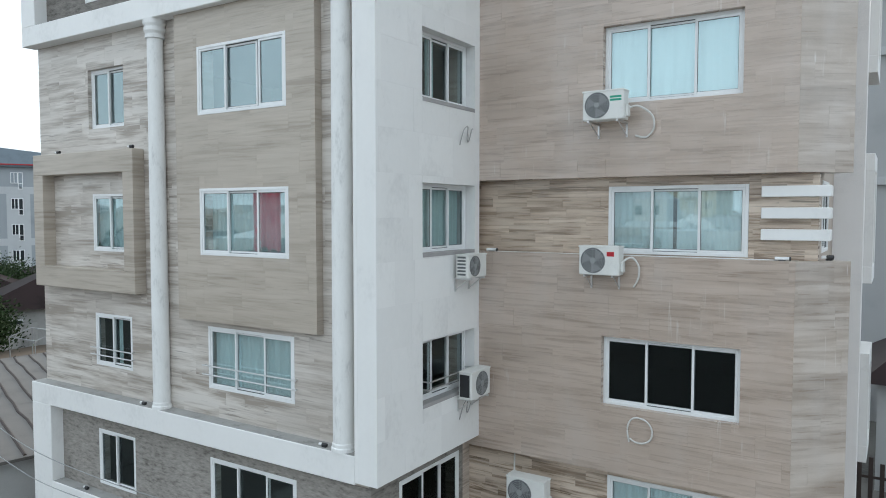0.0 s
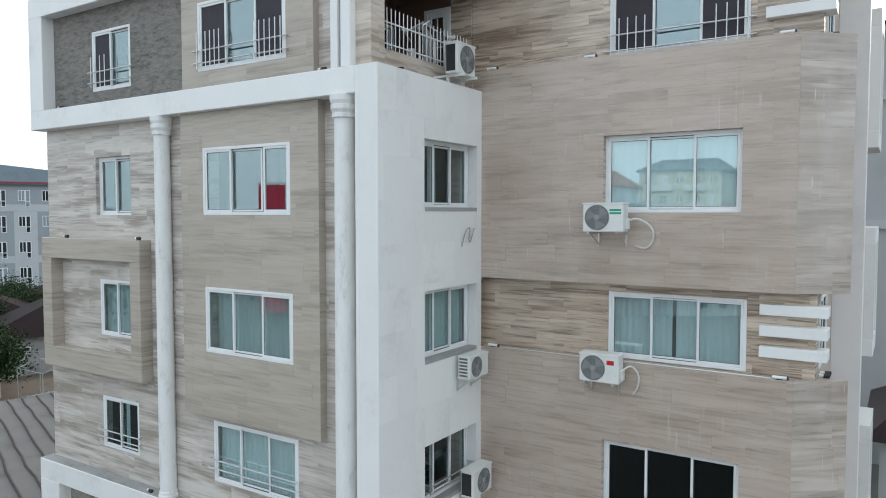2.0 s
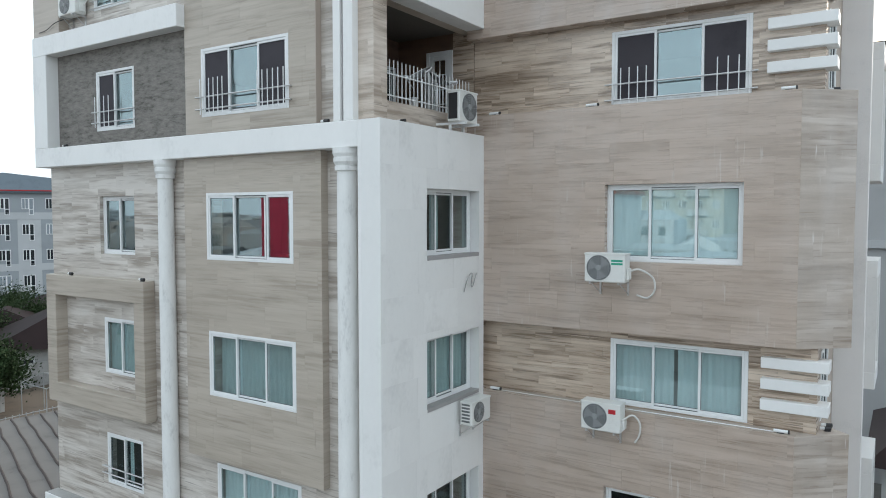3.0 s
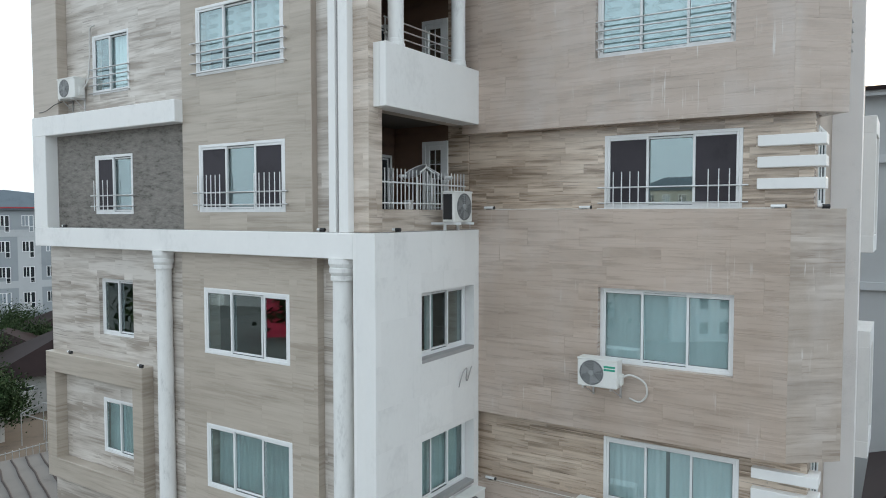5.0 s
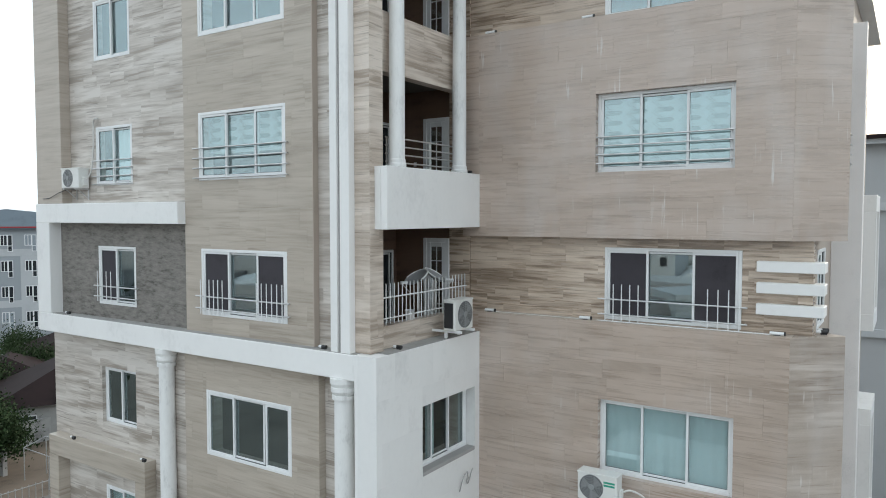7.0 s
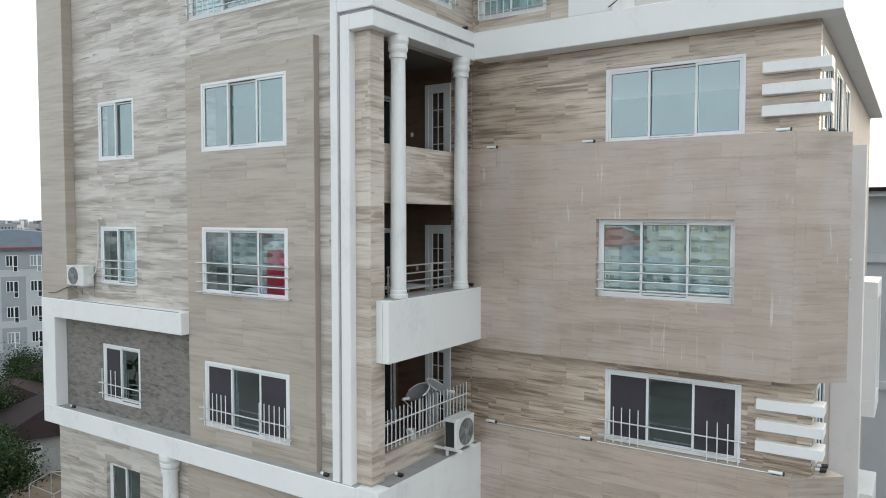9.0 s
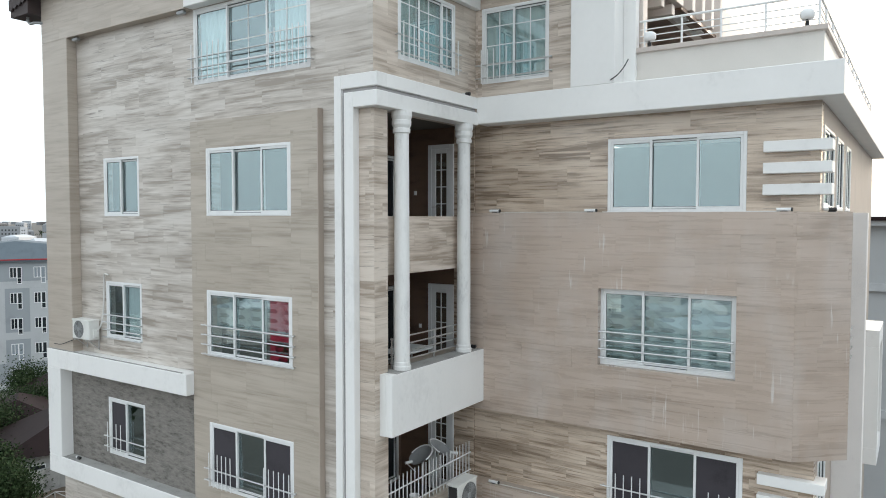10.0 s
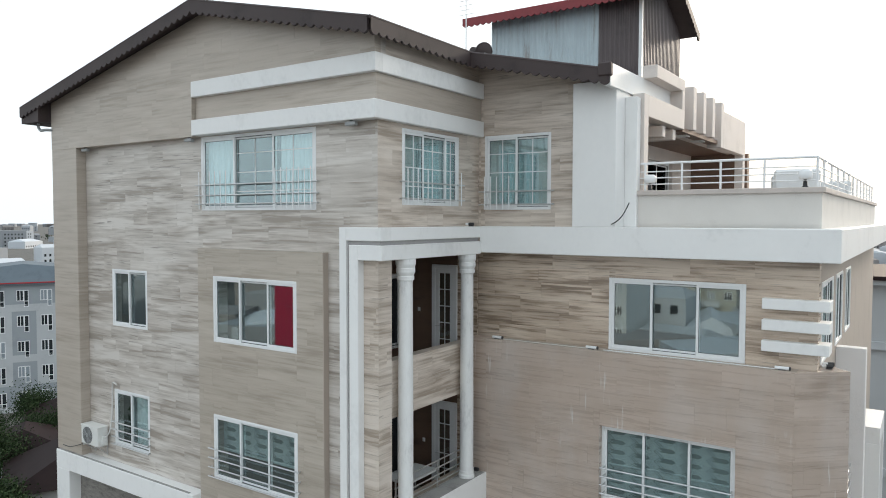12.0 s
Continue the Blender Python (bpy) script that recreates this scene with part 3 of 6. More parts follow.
# ---- columns ----
def column(name, label, x, y, z0, z1, r):
    ob = thing(name, label, "column", group="round columns", at=(x, y, z0))
    h = z1 - z0
    part("shaft", lathe(bmesh.new(), [(r, 0.1), (r, 0.104), (r, 0.13), (r, h * 0.3), (r * 0.92, h - 0.45), (r * 0.92, h - 0.424), (r * 0.92, h - 0.42)], (0, 0, 0), 28), M_COL, ob)
    part("base", lathe(bmesh.new(), [(r * 1.18, 0), (r * 1.18, 0.07), (r * 1.08, 0.09), (r * 1.08, 0.15), (r * 1.0, 0.17)], (0, 0, 0), 40, False), M_COL, ob)
    part("capital", lathe(bmesh.new(), [(r * 0.92, h - 0.43), (r * 1.12, h - 0.42), (r * 1.12, h - 0.34), (r * 1.02, h - 0.335), (r * 1.24, h - 0.26), (r * 1.24, h - 0.18), (r * 1.16, h - 0.175), (r * 1.32, h - 0.1), (r * 1.32, h)], (0, 0, 0), 40, False), M_COL, ob)
    return ob


column("column", "tall round white column before the beige wall", -14.49, 10.45, 6.02, 15.0, 0.192)
column("column", "tall round white column beside the corner block", -8.93, 10.45, 6.02, 15.0, 0.208)
column("column", "slim round white balcony column", -8.2, 11.22, 19.08, 24.17, 0.155)
column("column", "slim round white balcony column by the bay", -8.2, 13.52, 19.08, 24.17, 0.155)


# ---- windows ----
count = {"window": 0, "door": 0}


def ring_on(face, u0, u1, z0, z1, d0, d1, w, bottom=None):
    bm = bmesh.new()
    b = bottom or w
    fbox(bm, face, u0, u0 + w, z0, z1, d0, d1, 0.006)
    fbox(bm, face, u1 - w, u1, z0, z1, d0, d1, 0.006)
    fbox(bm, face, u0 + w, u1 - w, z1 - w, z1, d0, d1, 0.006)
    fbox(bm, face, u0 + w, u1 - w, z0, z0 + b, d0, d1, 0.006)
    return bm


def window(face, hole, d, cuts, glass=None, label="white framed sliding window", sill=False, muntins=None, opened=(), gap=0.0):
    """A sliding window in an opening; cuts: where its lights divide, as shares of the width."""
    u0, u1, z0, z1 = hole
    count["window"] += 1
    ob = thing("window_%d" % count["window"], label, "window", kind="structure")
    part("window_frame", ring_on(face, u0, u1, z0, z1, d - 0.11, d, 0.066), M_FRAME, ob)
    # Dark ring drawn in as the thin shadow between frame and sashes.
    part("seal", ring_on(face, u0 + 0.04, u1 - 0.04, z0 + 0.04, z1 - 0.04, d - 0.1, d - 0.03, 0.036), M_GASKET_GAP, ob, "dark ring for the thin shadow round the sashes")
    if sill:
        bm = bmesh.new()
        fbox(bm, face, u0 - 0.02, u1 + 0.02, z0 - 0.03, z0 + 0.006, d - 0.03, d + 0.05, 0.005)
        part("window_sill", bm, M_FRAME, ob)
    edges = [0.0, *cuts, 1.0]
    a, b = u0 + 0.066, u1 - 0.066
    for k, (s, t) in enumerate(zip(edges, edges[1:])):
        p, q = a + (b - a) * s, a + (b - a) * t
        screen = k in opened
        p -= 0.03 if k else 0
        q += 0.03 if t < 1 else 0
        if gap and t == 1.0:
            p += gap
        dd = d - 0.025 - 0.045 * (k % 2)
        sash = part("sash", ring_on(face, p, q, z0 + 0.064, z1 - 0.064, dd - 0.035, dd + 0.012, 0.05), M_FRAME, ob)
        part("gasket", ring_on(face, p + 0.046, q - 0.046, z0 + 0.11, z1 - 0.11, dd - 0.016, dd - 0.004, 0.013), M_GASKET_GAP, sash)
        bm = bmesh.new()
        fbox(bm, face, p + 0.055, q - 0.055, z0 + 0.105, z1 - 0.105, dd - 0.018, dd - 0.012)
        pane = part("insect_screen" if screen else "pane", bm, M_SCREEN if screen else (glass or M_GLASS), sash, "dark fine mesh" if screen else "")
        if not screen:
            pane.visible_shadow = False
        if muntins and k in muntins:
            bm = bmesh.new()
            for i in range(1, 2):
                c = p + (q - p) * i / 2
                fbox(bm, face, c - 0.01, c + 0.01, z0 + 0.1, z1 - 0.1, dd - 0.014, dd - 0.004)
            for i in range(1, 4):
                c = z0 + (z1 - z0) * i / 4
                fbox(bm, face, p + 0.05, q - 0.05, c - 0.01, c + 0.01, dd - 0.013, dd - 0.003)
            part("muntin", bm, M_FRAME, sash)
    return ob


def curtain(face, u0, u1, z0, z1, d, material, label, pleat=0.14, swing=0.025):
    """A hanging curtain with pleats."""
    bm = bmesh.new()
    n = max(8, int((u1 - u0) / pleat * 6))
    rows = [[], []]
    for i in range(n + 1):
        u = u0 + (u1 - u0) * i / n
        ph = 2 * math.pi * (u - u0) / pleat
        w = swing * (math.sin(ph) + 0.4 * math.sin(ph * 0.37 + 1))
        rows[0].append(bm.verts.new(face.p(u, z0, d + w)))
        rows[1].append(bm.verts.new(face.p(u, z1, d + w * 0.6)))
    for i in range(n):
        bm.faces.new((rows[0][i], rows[0][i + 1], rows[1][i + 1], rows[1][i])).smooth = True
    return tagged(put("curtain", bm, material), label, "curtain", group="curtains")


def blind(face, hole, d, share, label):
    """A patterned roller blind, drawn down over a share of the window: slats set in a zigzag."""
    u0, u1, z0, z1 = hole
    ob = thing("window_blind", label, "blind", at=face.p(u0, z1, d))
    zb = z1 - (z1 - z0) * share
    bm = bmesh.new()
    fbox(bm, face, u0, u1, zb, z1, d - 0.01, d)
    part("cloth", bm, M_BLINDL, ob).matrix_parent_inverse = ob.matrix_basis.inverted()
    bm = bmesh.new()
    step, row = 0.52, 0.21
    for j in range(int((z1 - zb) / row)):
        z = z1 - (j + 1) * row
        for i in range(-1, int((u1 - u0) / step) + 1):
            a = u0 + i * step
            shapes = [((a + 0.1, z), (a + 0.38, z), (a + 0.45, z + 0.045), (a + 0.38, z + 0.09), (a + 0.1, z + 0.09), (a + 0.17, z + 0.045))]
            for k in (0.0, 0.06):
                shapes += [((a + k, z + 0.21), (a + k + 0.02, z + 0.21), (a + k + 0.15, z + 0.105), (a + k + 0.13, z + 0.105)),
                           ((a + k + 0.13, z + 0.105), (a + k + 0.15, z + 0.105), (a + k + 0.02, z), (a + k, z))]
            for shape in shapes:
                if min(p[0] for p in shape) > u0 and max(p[0] for p in shape) < u1:
                    bm.faces.new([bm.verts.new(face.p(u, y, d + 0.004 + 0.001 * (len(shape) == 4))) for u, y in shape])
    part("pattern", bm, M_BLINDD, ob).matrix_parent_inverse = ob.matrix_basis.inverted()
    return ob


M_BLINDL = mat("pale_blind_cloth", (0.40, 0.48, 0.48), 0.8, var=0.08)
M_BLINDD = mat("dark_blind_pattern", (0.13, 0.18, 0.18), 0.8, var=0.08)
M_CURTB = mat("dark_brown_curtain", (0.10, 0.065, 0.06), 0.85, var=0.1)
M_CURTW = mat("white_curtain", (0.70, 0.76, 0.76), 0.85, var=0.05)
THREE, TWO = (0.32, 0.68), (0.47,)
for k in range(1, 8):
    d1 = {1: 0.05, 4: -0.09, 5: 0.05}.get(k, 0.01)
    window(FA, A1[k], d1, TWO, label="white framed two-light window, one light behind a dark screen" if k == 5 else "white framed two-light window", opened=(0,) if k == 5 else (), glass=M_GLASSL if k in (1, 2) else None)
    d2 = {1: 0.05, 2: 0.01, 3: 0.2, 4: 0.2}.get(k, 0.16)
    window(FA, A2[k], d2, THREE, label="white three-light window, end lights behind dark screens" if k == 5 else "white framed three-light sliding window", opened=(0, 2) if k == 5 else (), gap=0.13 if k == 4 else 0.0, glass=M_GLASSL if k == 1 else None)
window(FA, A8, 0.01, (0.3, 0.66), label="wide white window with glazing bars", muntins=(1, 2))
window(FB, B8, 0.01, (0.34, 0.78), label="white window with glazing bars", muntins=(0, 1, 2))
window(FC, C8, 0.01, (0.48,), label="white window with glazing bars", muntins=(0, 1))
for k in (2, 3, 4):
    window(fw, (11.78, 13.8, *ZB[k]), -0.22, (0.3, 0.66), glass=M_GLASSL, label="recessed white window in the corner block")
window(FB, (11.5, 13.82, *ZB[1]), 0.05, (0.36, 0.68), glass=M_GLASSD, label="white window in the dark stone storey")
for k in (1, 3, 5, 7):
    window(FC, CO[k], 0.02, THREE, label="white three-light window, end lights behind dark screens" if k == 5 else "white three-light window in the brown wall", opened=(0, 2) if k == 5 else ())
fbay = Face((0, 14.03), (1, 0), (0, -1))
for k in (2, 4, 6):
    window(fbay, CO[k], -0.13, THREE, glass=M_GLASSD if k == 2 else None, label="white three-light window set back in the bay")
for h in ((14.75, 16.6, 22.25, 23.8), (17.2, 18.6, 22.25, 23.8), (19.4, 20.6, 22.25, 23.8), (14.9, 16.2, 9.85, 11.2), (14.9, 16.2, 16.0, 17.5)):
    window(FS, h, 0.02, (0.5,), label="white window on the sunlit flank")


def drape(face, hole, s, t, d, material, label, **kw):
    u0, u1, z0, z1 = hole
    curtain(face, u0 + (u1 - u0) * s, u0 + (u1 - u0) * t, z0 + 0.01, z1 - 0.005, d, material, label, **kw)


drape(FA, A1[3], 0.03, 0.97, -0.16, M_CURTG, "grey-green curtain drawn across the window")
drape(FA, A1[6], 0.5, 0.97, -0.16, M_CURTW, "white curtain drawn over half the window")
drape(FA, A1[2], 0.5, 0.6, -0.16, M_CURTG, "grey-green curtain gathered in the middle")
drape(FA, A2[2], 0.03, 0.97, -0.16, M_CURT, "pale blue curtain hanging behind glass")
drape(FA, A2[3], 0.03, 0.97, -0.1, M_CURTG, "grey-green curtain drawn across the window")
blind(FA, (A2[6][0] + 0.03, A2[6][1] - 0.03, A2[6][2], A2[6][3] - 0.005), -0.1, 0.6, "zigzag patterned blind drawn halfway down")
drape(FA, A8, 0.02, 0.3, -0.16, M_CURTW, "white net curtain tied to the side")
drape(FA, A8, 0.68, 0.98, -0.16, M_CURTW, "white net curtain tied to the side")
drape(FB, B8, 0.02, 0.98, -0.16, M_CURTG, "grey-green net curtain behind glazing bars", pleat=0.2, swing=0.045)
drape(FC, C8, 0.02, 0.98, -0.16, M_CURTG, "grey-green net curtain behind glazing bars", pleat=0.2, swing=0.045)
for k in (2, 3, 4):
    bm = bmesh.new()
    fbox(bm, fw, 11.76, 13.81, ZB[k][0] - 0.07, ZB[k][0] + 0.012, -0.2, 0.012, 0.004)
    tagged(put("trim_window_sill", bm, M_GREYSTRIP), "grey cement sill under a corner block window", "sill", kind="structure")
drape(fw, (11.78, 13.8, *ZB[3]), 0.05, 0.95, -0.38, M_CURTG, "grey-green curtain in the corner block window")
drape(fw, (11.78, 13.8, *ZB[4]), 0.3, 0.45, -0.38, M_CURTG, "grey-green curtain gathered in folds")
drape(FC, CO[1], 0.03, 0.97, -0.16, M_CURT, "pale blue pleated curtain")
drape(FC, CO[3], 0.02, 0.47, -0.16, M_CURT, "pale blue pleated curtain, one of a pair")
drape(FC, CO[3], 0.5, 0.98, -0.16, M_CURT, "pale blue pleated curtain, one of a pair")
drape(fbay, CO[4], 0.02, 0.98, -0.28, M_CURT, "pale pleated curtain drawn across the window", pleat=0.26, swing=0.022)
drape(FC, CO[5], 0.02, 0.2, -0.16, M_CURTB, "dark brown curtain at one end")
drape(FC, CO[5], 0.84, 0.98, -0.16, M_CURTB, "dark brown curtain at one end")
blind(fbay, (CO[6][0] + 0.03, CO[6][1] - 0.03, CO[6][2] + 0.01, CO[6][3] - 0.005), -0.28, 0.97, "zigzag patterned blind drawn fully down")


# ---- window guards ----
def guard(face, u0, u1, d, heights, uprights=(), top=0.0, label="steel bar window guard", reach=0.12, r=0.017, root=None):
    """Level steel bars before a window on short stays, some with upright spikes."""
    ob = thing("window_guard", label, "window guard", group="steel window guards", at=face.p(u0, heights[0], 0))
    inv = ob.matrix_basis.inverted()
    for z in heights:
        bm = rod(bmesh.new(), face.p(u0 - reach, z, d + 0.07), face.p(u1 + reach, z, d + 0.07), r)
        part("bar", bm, M_STEEL, ob).matrix_parent_inverse = inv
        for u in (u0 - reach + 0.05, u1 + reach - 0.05):
            part("stay", rod(bmesh.new(), face.p(u, z, d - 0.14 if root is None else root), face.p(u, z, d + 0.07), r * 0.9), M_STEEL, ob).matrix_parent_inverse = inv
    lo = min(heights) - 0.12
    for u in uprights:
        part("spike", rod(bmesh.new(), face.p(u, lo, d + 0.095), face.p(u, top, d + 0.095), 0.011, 6), M_FRAME, ob).matrix_parent_inverse = inv
    return ob


def spread(a, b, n):
    return [a + (b - a) * i / (n - 1) for i in range(n)]


guard(FA, *A1[2][:2], 0.02, (6.98, 7.16), label="two steel bars across a small window")
guard(FA, *A2[2][:2], 0.02, (6.98, 7.18), label="two steel bars across a wide window")
guard(fw, 11.9, 13.7, -0.02, (7.0, 7.16), label="two steel bars across the corner window", reach=0.02)
for h, n, d in ((A1[5], (4, 0), 0.05), (A2[5], (6, 6), 0.16)):
    w = h[1] - h[0]
    ups = spread(h[0] + 0.08, h[0] + w * (0.3 if n[1] else 0.42), n[0]) + (spread(h[1] - w * 0.3, h[1] - 0.05, n[1]) if n[1] else [])
    guard(FA, h[0], h[1], d, (16.06, 16.33), ups, 16.72, "steel window guard with upright spikes")
guard(FC, CO[5][0], CO[5][1], 0.02, (16.08, 16.4), spread(CO[5][0] + 0.05, CO[5][0] + 0.75, 5) + spread(CO[5][1] - 0.6, CO[5][1] - 0.02, 4), 16.72, "steel window guard with upright spikes")
guard(FA, *A1[6][:2], 0.02, (18.95, 19.15, 19.35, 19.55), label="four steel bars across a small window", reach=0.06)
guard(FA, *A2[6][:2], 0.16, (18.98, 19.2, 19.42, 19.64), label="four steel bars across a wide window")
guard(fbay, CO[6][0] + 0.03, CO[6][1] - 0.03, -0.04, (19.2, 19.38, 19.56, 19.74), label="four steel bars across the bay window", reach=0.0)
guard(FA, A8[0], A8[1], 0.02, (25.3, 25.5, 25.74), spread(A8[0] + 0.05, A8[0] + 1.0, 6) + spread(A8[1] - 1.1, A8[1] - 0.05, 7), 26.05, "steel window guard with upright spikes")
guard(FB, B8[0], B8[1], 0.02, (25.38, 25.72), spread(B8[0] + 0.05, B8[0] + 0.75, 5) + spread(B8[1] - 0.5, B8[1] - 0.05, 3), 26.0, "steel window guard with upright spikes")
guard(FC, C8[0], C8[1], 0.02, (25.3, 25.6), spread(C8[0] + 0.05, C8[0] + 0.7, 5), 25.95, "steel window guard with upright spikes")

# ---- balconies ----
slab("wall_balcony_rear", "dark brown balcony rear walls", "wall", M_BROWNW, ((-10.85, 10.88, 15.2), (-10.6, 14.38, 24.3)), ((-10.6, 14.36, 15.2), (-8.425, 14.62, 24.3)), bevel=0)
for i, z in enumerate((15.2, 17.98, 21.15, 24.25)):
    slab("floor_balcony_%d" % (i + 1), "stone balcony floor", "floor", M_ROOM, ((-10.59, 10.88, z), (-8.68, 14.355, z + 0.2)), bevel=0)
return_wall = slab("wall_balcony_return", "brown travertine return beside the balcony doors", "wall", M_TRAVD, ((-8.975, 14.32, 15.4), (-8.41, 14.352, 24.2)), bevel=0)
par = thing("balcony_parapet", "white stone balcony parapet jutting out", "parapet", kind="structure")
part("side", boxes(((-8.12, 10.6, 17.88), (-7.97, 14.03, 19.08)), bevel=0.008), M_WHITE, par)
part("end", boxes(((-8.42, 10.6, 17.882), (-8.122, 10.77, 19.078))), M_WHITE, par)
part("top", boxes(((-8.5, 10.772, 18.98), (-8.122, 14.028, 19.076))), M_WHITE, par)
part("underside", boxes(((-8.42, 10.772, 17.884), (-8.122, 14.028, 18.0))), M_WHITE, par)


def balcony_door(z, h=2.2):
    f = Face((0, 14.35), (1, 0), (0, -1))
    count["door"] += 1
    ob = thing("door_%d" % count["door"], "white glazed balcony door with small panes", "door", kind="structure")
    part("door_frame", ring_on(f, -9.72, -8.98, z, z + h, 0, 0.06, 0.1), M_FRAME, ob)
    leaf = part("leaf", ring_on(f, -9.62, -9.08, z + 0.02, z + h - 0.1, 0.0, 0.045, 0.11, bottom=0.25), M_FRAME, ob)
    bm = bmesh.new()
    fbox(bm, f, -9.52, -9.18, z + 0.26, z + h - 0.2, 0.012, 0.02)
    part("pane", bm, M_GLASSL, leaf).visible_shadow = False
    bm = bmesh.new()
    fbox(bm, f, -9.36, -9.34, z + 0.26, z + h - 0.2, 0.016, 0.036)
    for i in range(1, 5):
        c = z + 0.26 + (h - 0.46) * i / 5
        fbox(bm, f, -9.52, -9.18, c - 0.01, c + 0.01, 0.015, 0.035)
    part("muntin", bm, M_FRAME, leaf)
    bm = rod(bmesh.new(), f.p(-9.57, z + 1.0, 0.045), f.p(-9.57, z + 1.0, 0.1), 0.012)
    rod(bm, f.p(-9.57, z + 1.0, 0.09), f.p(-9.46, z + 1.0, 0.09), 0.011)
    part("door_handle", bm, M_STEEL, leaf)


for z, h in ((15.4, 2.2), (18.18, 2.3), (21.35, 2.5)):
    balcony_door(z, h)
fback = Face((-10.6, 0), (0, 1), (1, 0))
for z0, z1 in ((15.5, 17.3), (18.5, 20.4), (21.75, 23.6)):
    window(fback, (11.7, 14.1, z0, z1), 0.12, (0.5,), glass=M_DKWIN, label="dark glazed balcony window in a white frame")
for x, z in ((-10.15, 22.7), (-10.0, 19.4)):
    ob = thing("wall_switch", "small white switch plate on the brown wall", "switch", at=(x, 14.36, z))
    part("plate", boxes(((-0.04, -0.012, -0.05), (0.04, 0, 0.05)), bevel=0.003), M_FRAME, ob)
    part("rocker", boxes(((-0.02, -0.018, -0.03), (0.02, -0.01, 0.03))), M_FRAME, ob)
rail = thing("balcony_railing", "white spiked steel railing along the open balcony", "railing", at=(-8.42, 11, 15.95))
inv = rail.matrix_basis.inverted()
for z in (16.08, 16.5):
    part("bar", rod(bmesh.new(), (-8.5, 11.06, z), (-8.5, 14.34, z), 0.016), M_FRAME, rail).matrix_parent_inverse = inv
for y in spread(11.1, 14.25, 24):
    part("spike", rod(bmesh.new(), (-8.5, y, 15.96), (-8.5, y, 16.78), 0.011, 6), M_FRAME, rail).matrix_parent_inverse = inv
rail = thing("balcony_railing", "level steel bar railing behind the columns", "railing", at=(-8.42, 11, 19.08))
inv = rail.matrix_basis.inverted()
for z in (19.2, 19.36, 19.52, 19.68):
    part("bar", rod(bmesh.new(), (-8.36, 11.06, z), (-8.36, 14.34, z), 0.016), M_STEEL, rail).matrix_parent_inverse = inv
for y in (11.12, 12.6, 14.2):
    part("post", rod(bmesh.new(), (-8.38, y, 19.07), (-8.38, y, 19.7), 0.018), M_STEEL, rail).matrix_parent_inverse = inv
table = thing("balcony_table", "small white table on the balcony", "table", at=(-9.3, 12.9, 18.18))
part("tabletop", boxes(((-0.35, -0.6, 0.9), (0.35, 0.6, 0.94)), bevel=0.01), M_FRAME, table)
for sx in (-0.3, 0.3):
    for sy in (-0.55, 0.55):
        part("leg", rod(bmesh.new(), (sx, sy, 0), (sx, sy, 0.9), 0.02), M_FRAME, table)


def torus_arc(bm, pts, r, sides=7):
    """A hose swept along a smooth run of points."""
    ps = [Vector(p) for p in pts]
    fine = []
    for i in range(len(ps) - 1):
        p0, p1, p2, p3 = ps[max(i - 1, 0)], ps[i], ps[i + 1], ps[min(i + 2, len(ps) - 1)]
        for s in range(6):
            t = s / 6
            fine.append(0.5 * ((2 * p1) + (p2 - p0) * t + (2 * p0 - 5 * p1 + 4 * p2 - p3) * t * t + (3 * p1 - p0 - 3 * p2 + p3) * t ** 3))
    fine.append(ps[-1])
    rings = []
    for i, c in enumerate(fine):
        d = (fine[min(i + 1, len(fine) - 1)] - fine[max(i - 1, 0)]).normalized()
        q = d.to_track_quat("Z", "Y")
        rings.append([bm.verts.new(c + q @ Vector((r * math.cos(a), r * math.sin(a), 0))) for a in [2 * math.pi * j / sides for j in range(sides)]])
    for a, b in zip(rings, rings[1:]):
        for j in range(sides):
            bm.faces.new((a[j], a[(j + 1) % sides], b[(j + 1) % sides], b[j])).smooth = True
    return bm


def dish(x, y, z, turn, label, r=0.28, post=0.9, paint=None, tilt=20):
    ob = thing("satellite_dish", label, "satellite dish", group="satellite dishes", at=(x, y, z))
    ob.rotation_euler = (0, 0, radians(turn))
    part("post", rod(bmesh.new(), (0, 0, 0), (0, 0, post), 0.03), M_STEEL, ob)
    bm = bmesh.new()
    for sgn in (0, 0.015):
        rings = []
        for i in range(6):
            q = i / 5
            rings.append([bm.verts.new((q * r * math.cos(a), -0.12 - sgn + 0.35 * r * q * q * -1 + 0.1, post + q * r * math.sin(a) * 1.05)) for a in [2 * math.pi * j / 24 for j in range(24)]])
        for a, b in zip(rings, rings[1:]):
            for j in range(24):
                bm.faces.new((a[j], a[(j + 1) % 24], b[(j + 1) % 24], b[j])).smooth = True
    bmesh.ops.remove_doubles(bm, verts=bm.verts, dist=0.0001)
    bowl = part("reflector", bm, paint or M_DISH, ob)
    edge = [(r * 1.01 * math.cos(a), -0.03 - 0.35 * r, post + r * 1.06 * math.sin(a)) for a in [math.pi * (j - 1) / 18 for j in range(21)]]
    part("rim", torus_arc(bmesh.new(), edge, 0.018), paint or M_FRAME, bowl, "pale rim")
    bowl.matrix_local = Matrix.Translation((0, 0, post)) @ Matrix.Rotation(radians(-tilt), 4, "X") @ Matrix.Translation((0, 0, -post))
    bm = rod(bmesh.new(), (0, -0.2, post - r * 0.9), (0, -0.2 - r * 0.9, post), 0.012)
    part("feed_arm", bm, M_STEEL, ob)
    part("receiver", rod(bmesh.new(), (0, -0.2 - r * 0.95, post), (0, -0.1 - r * 0.7, post), 0.035), M_FRAME, ob)
    return ob


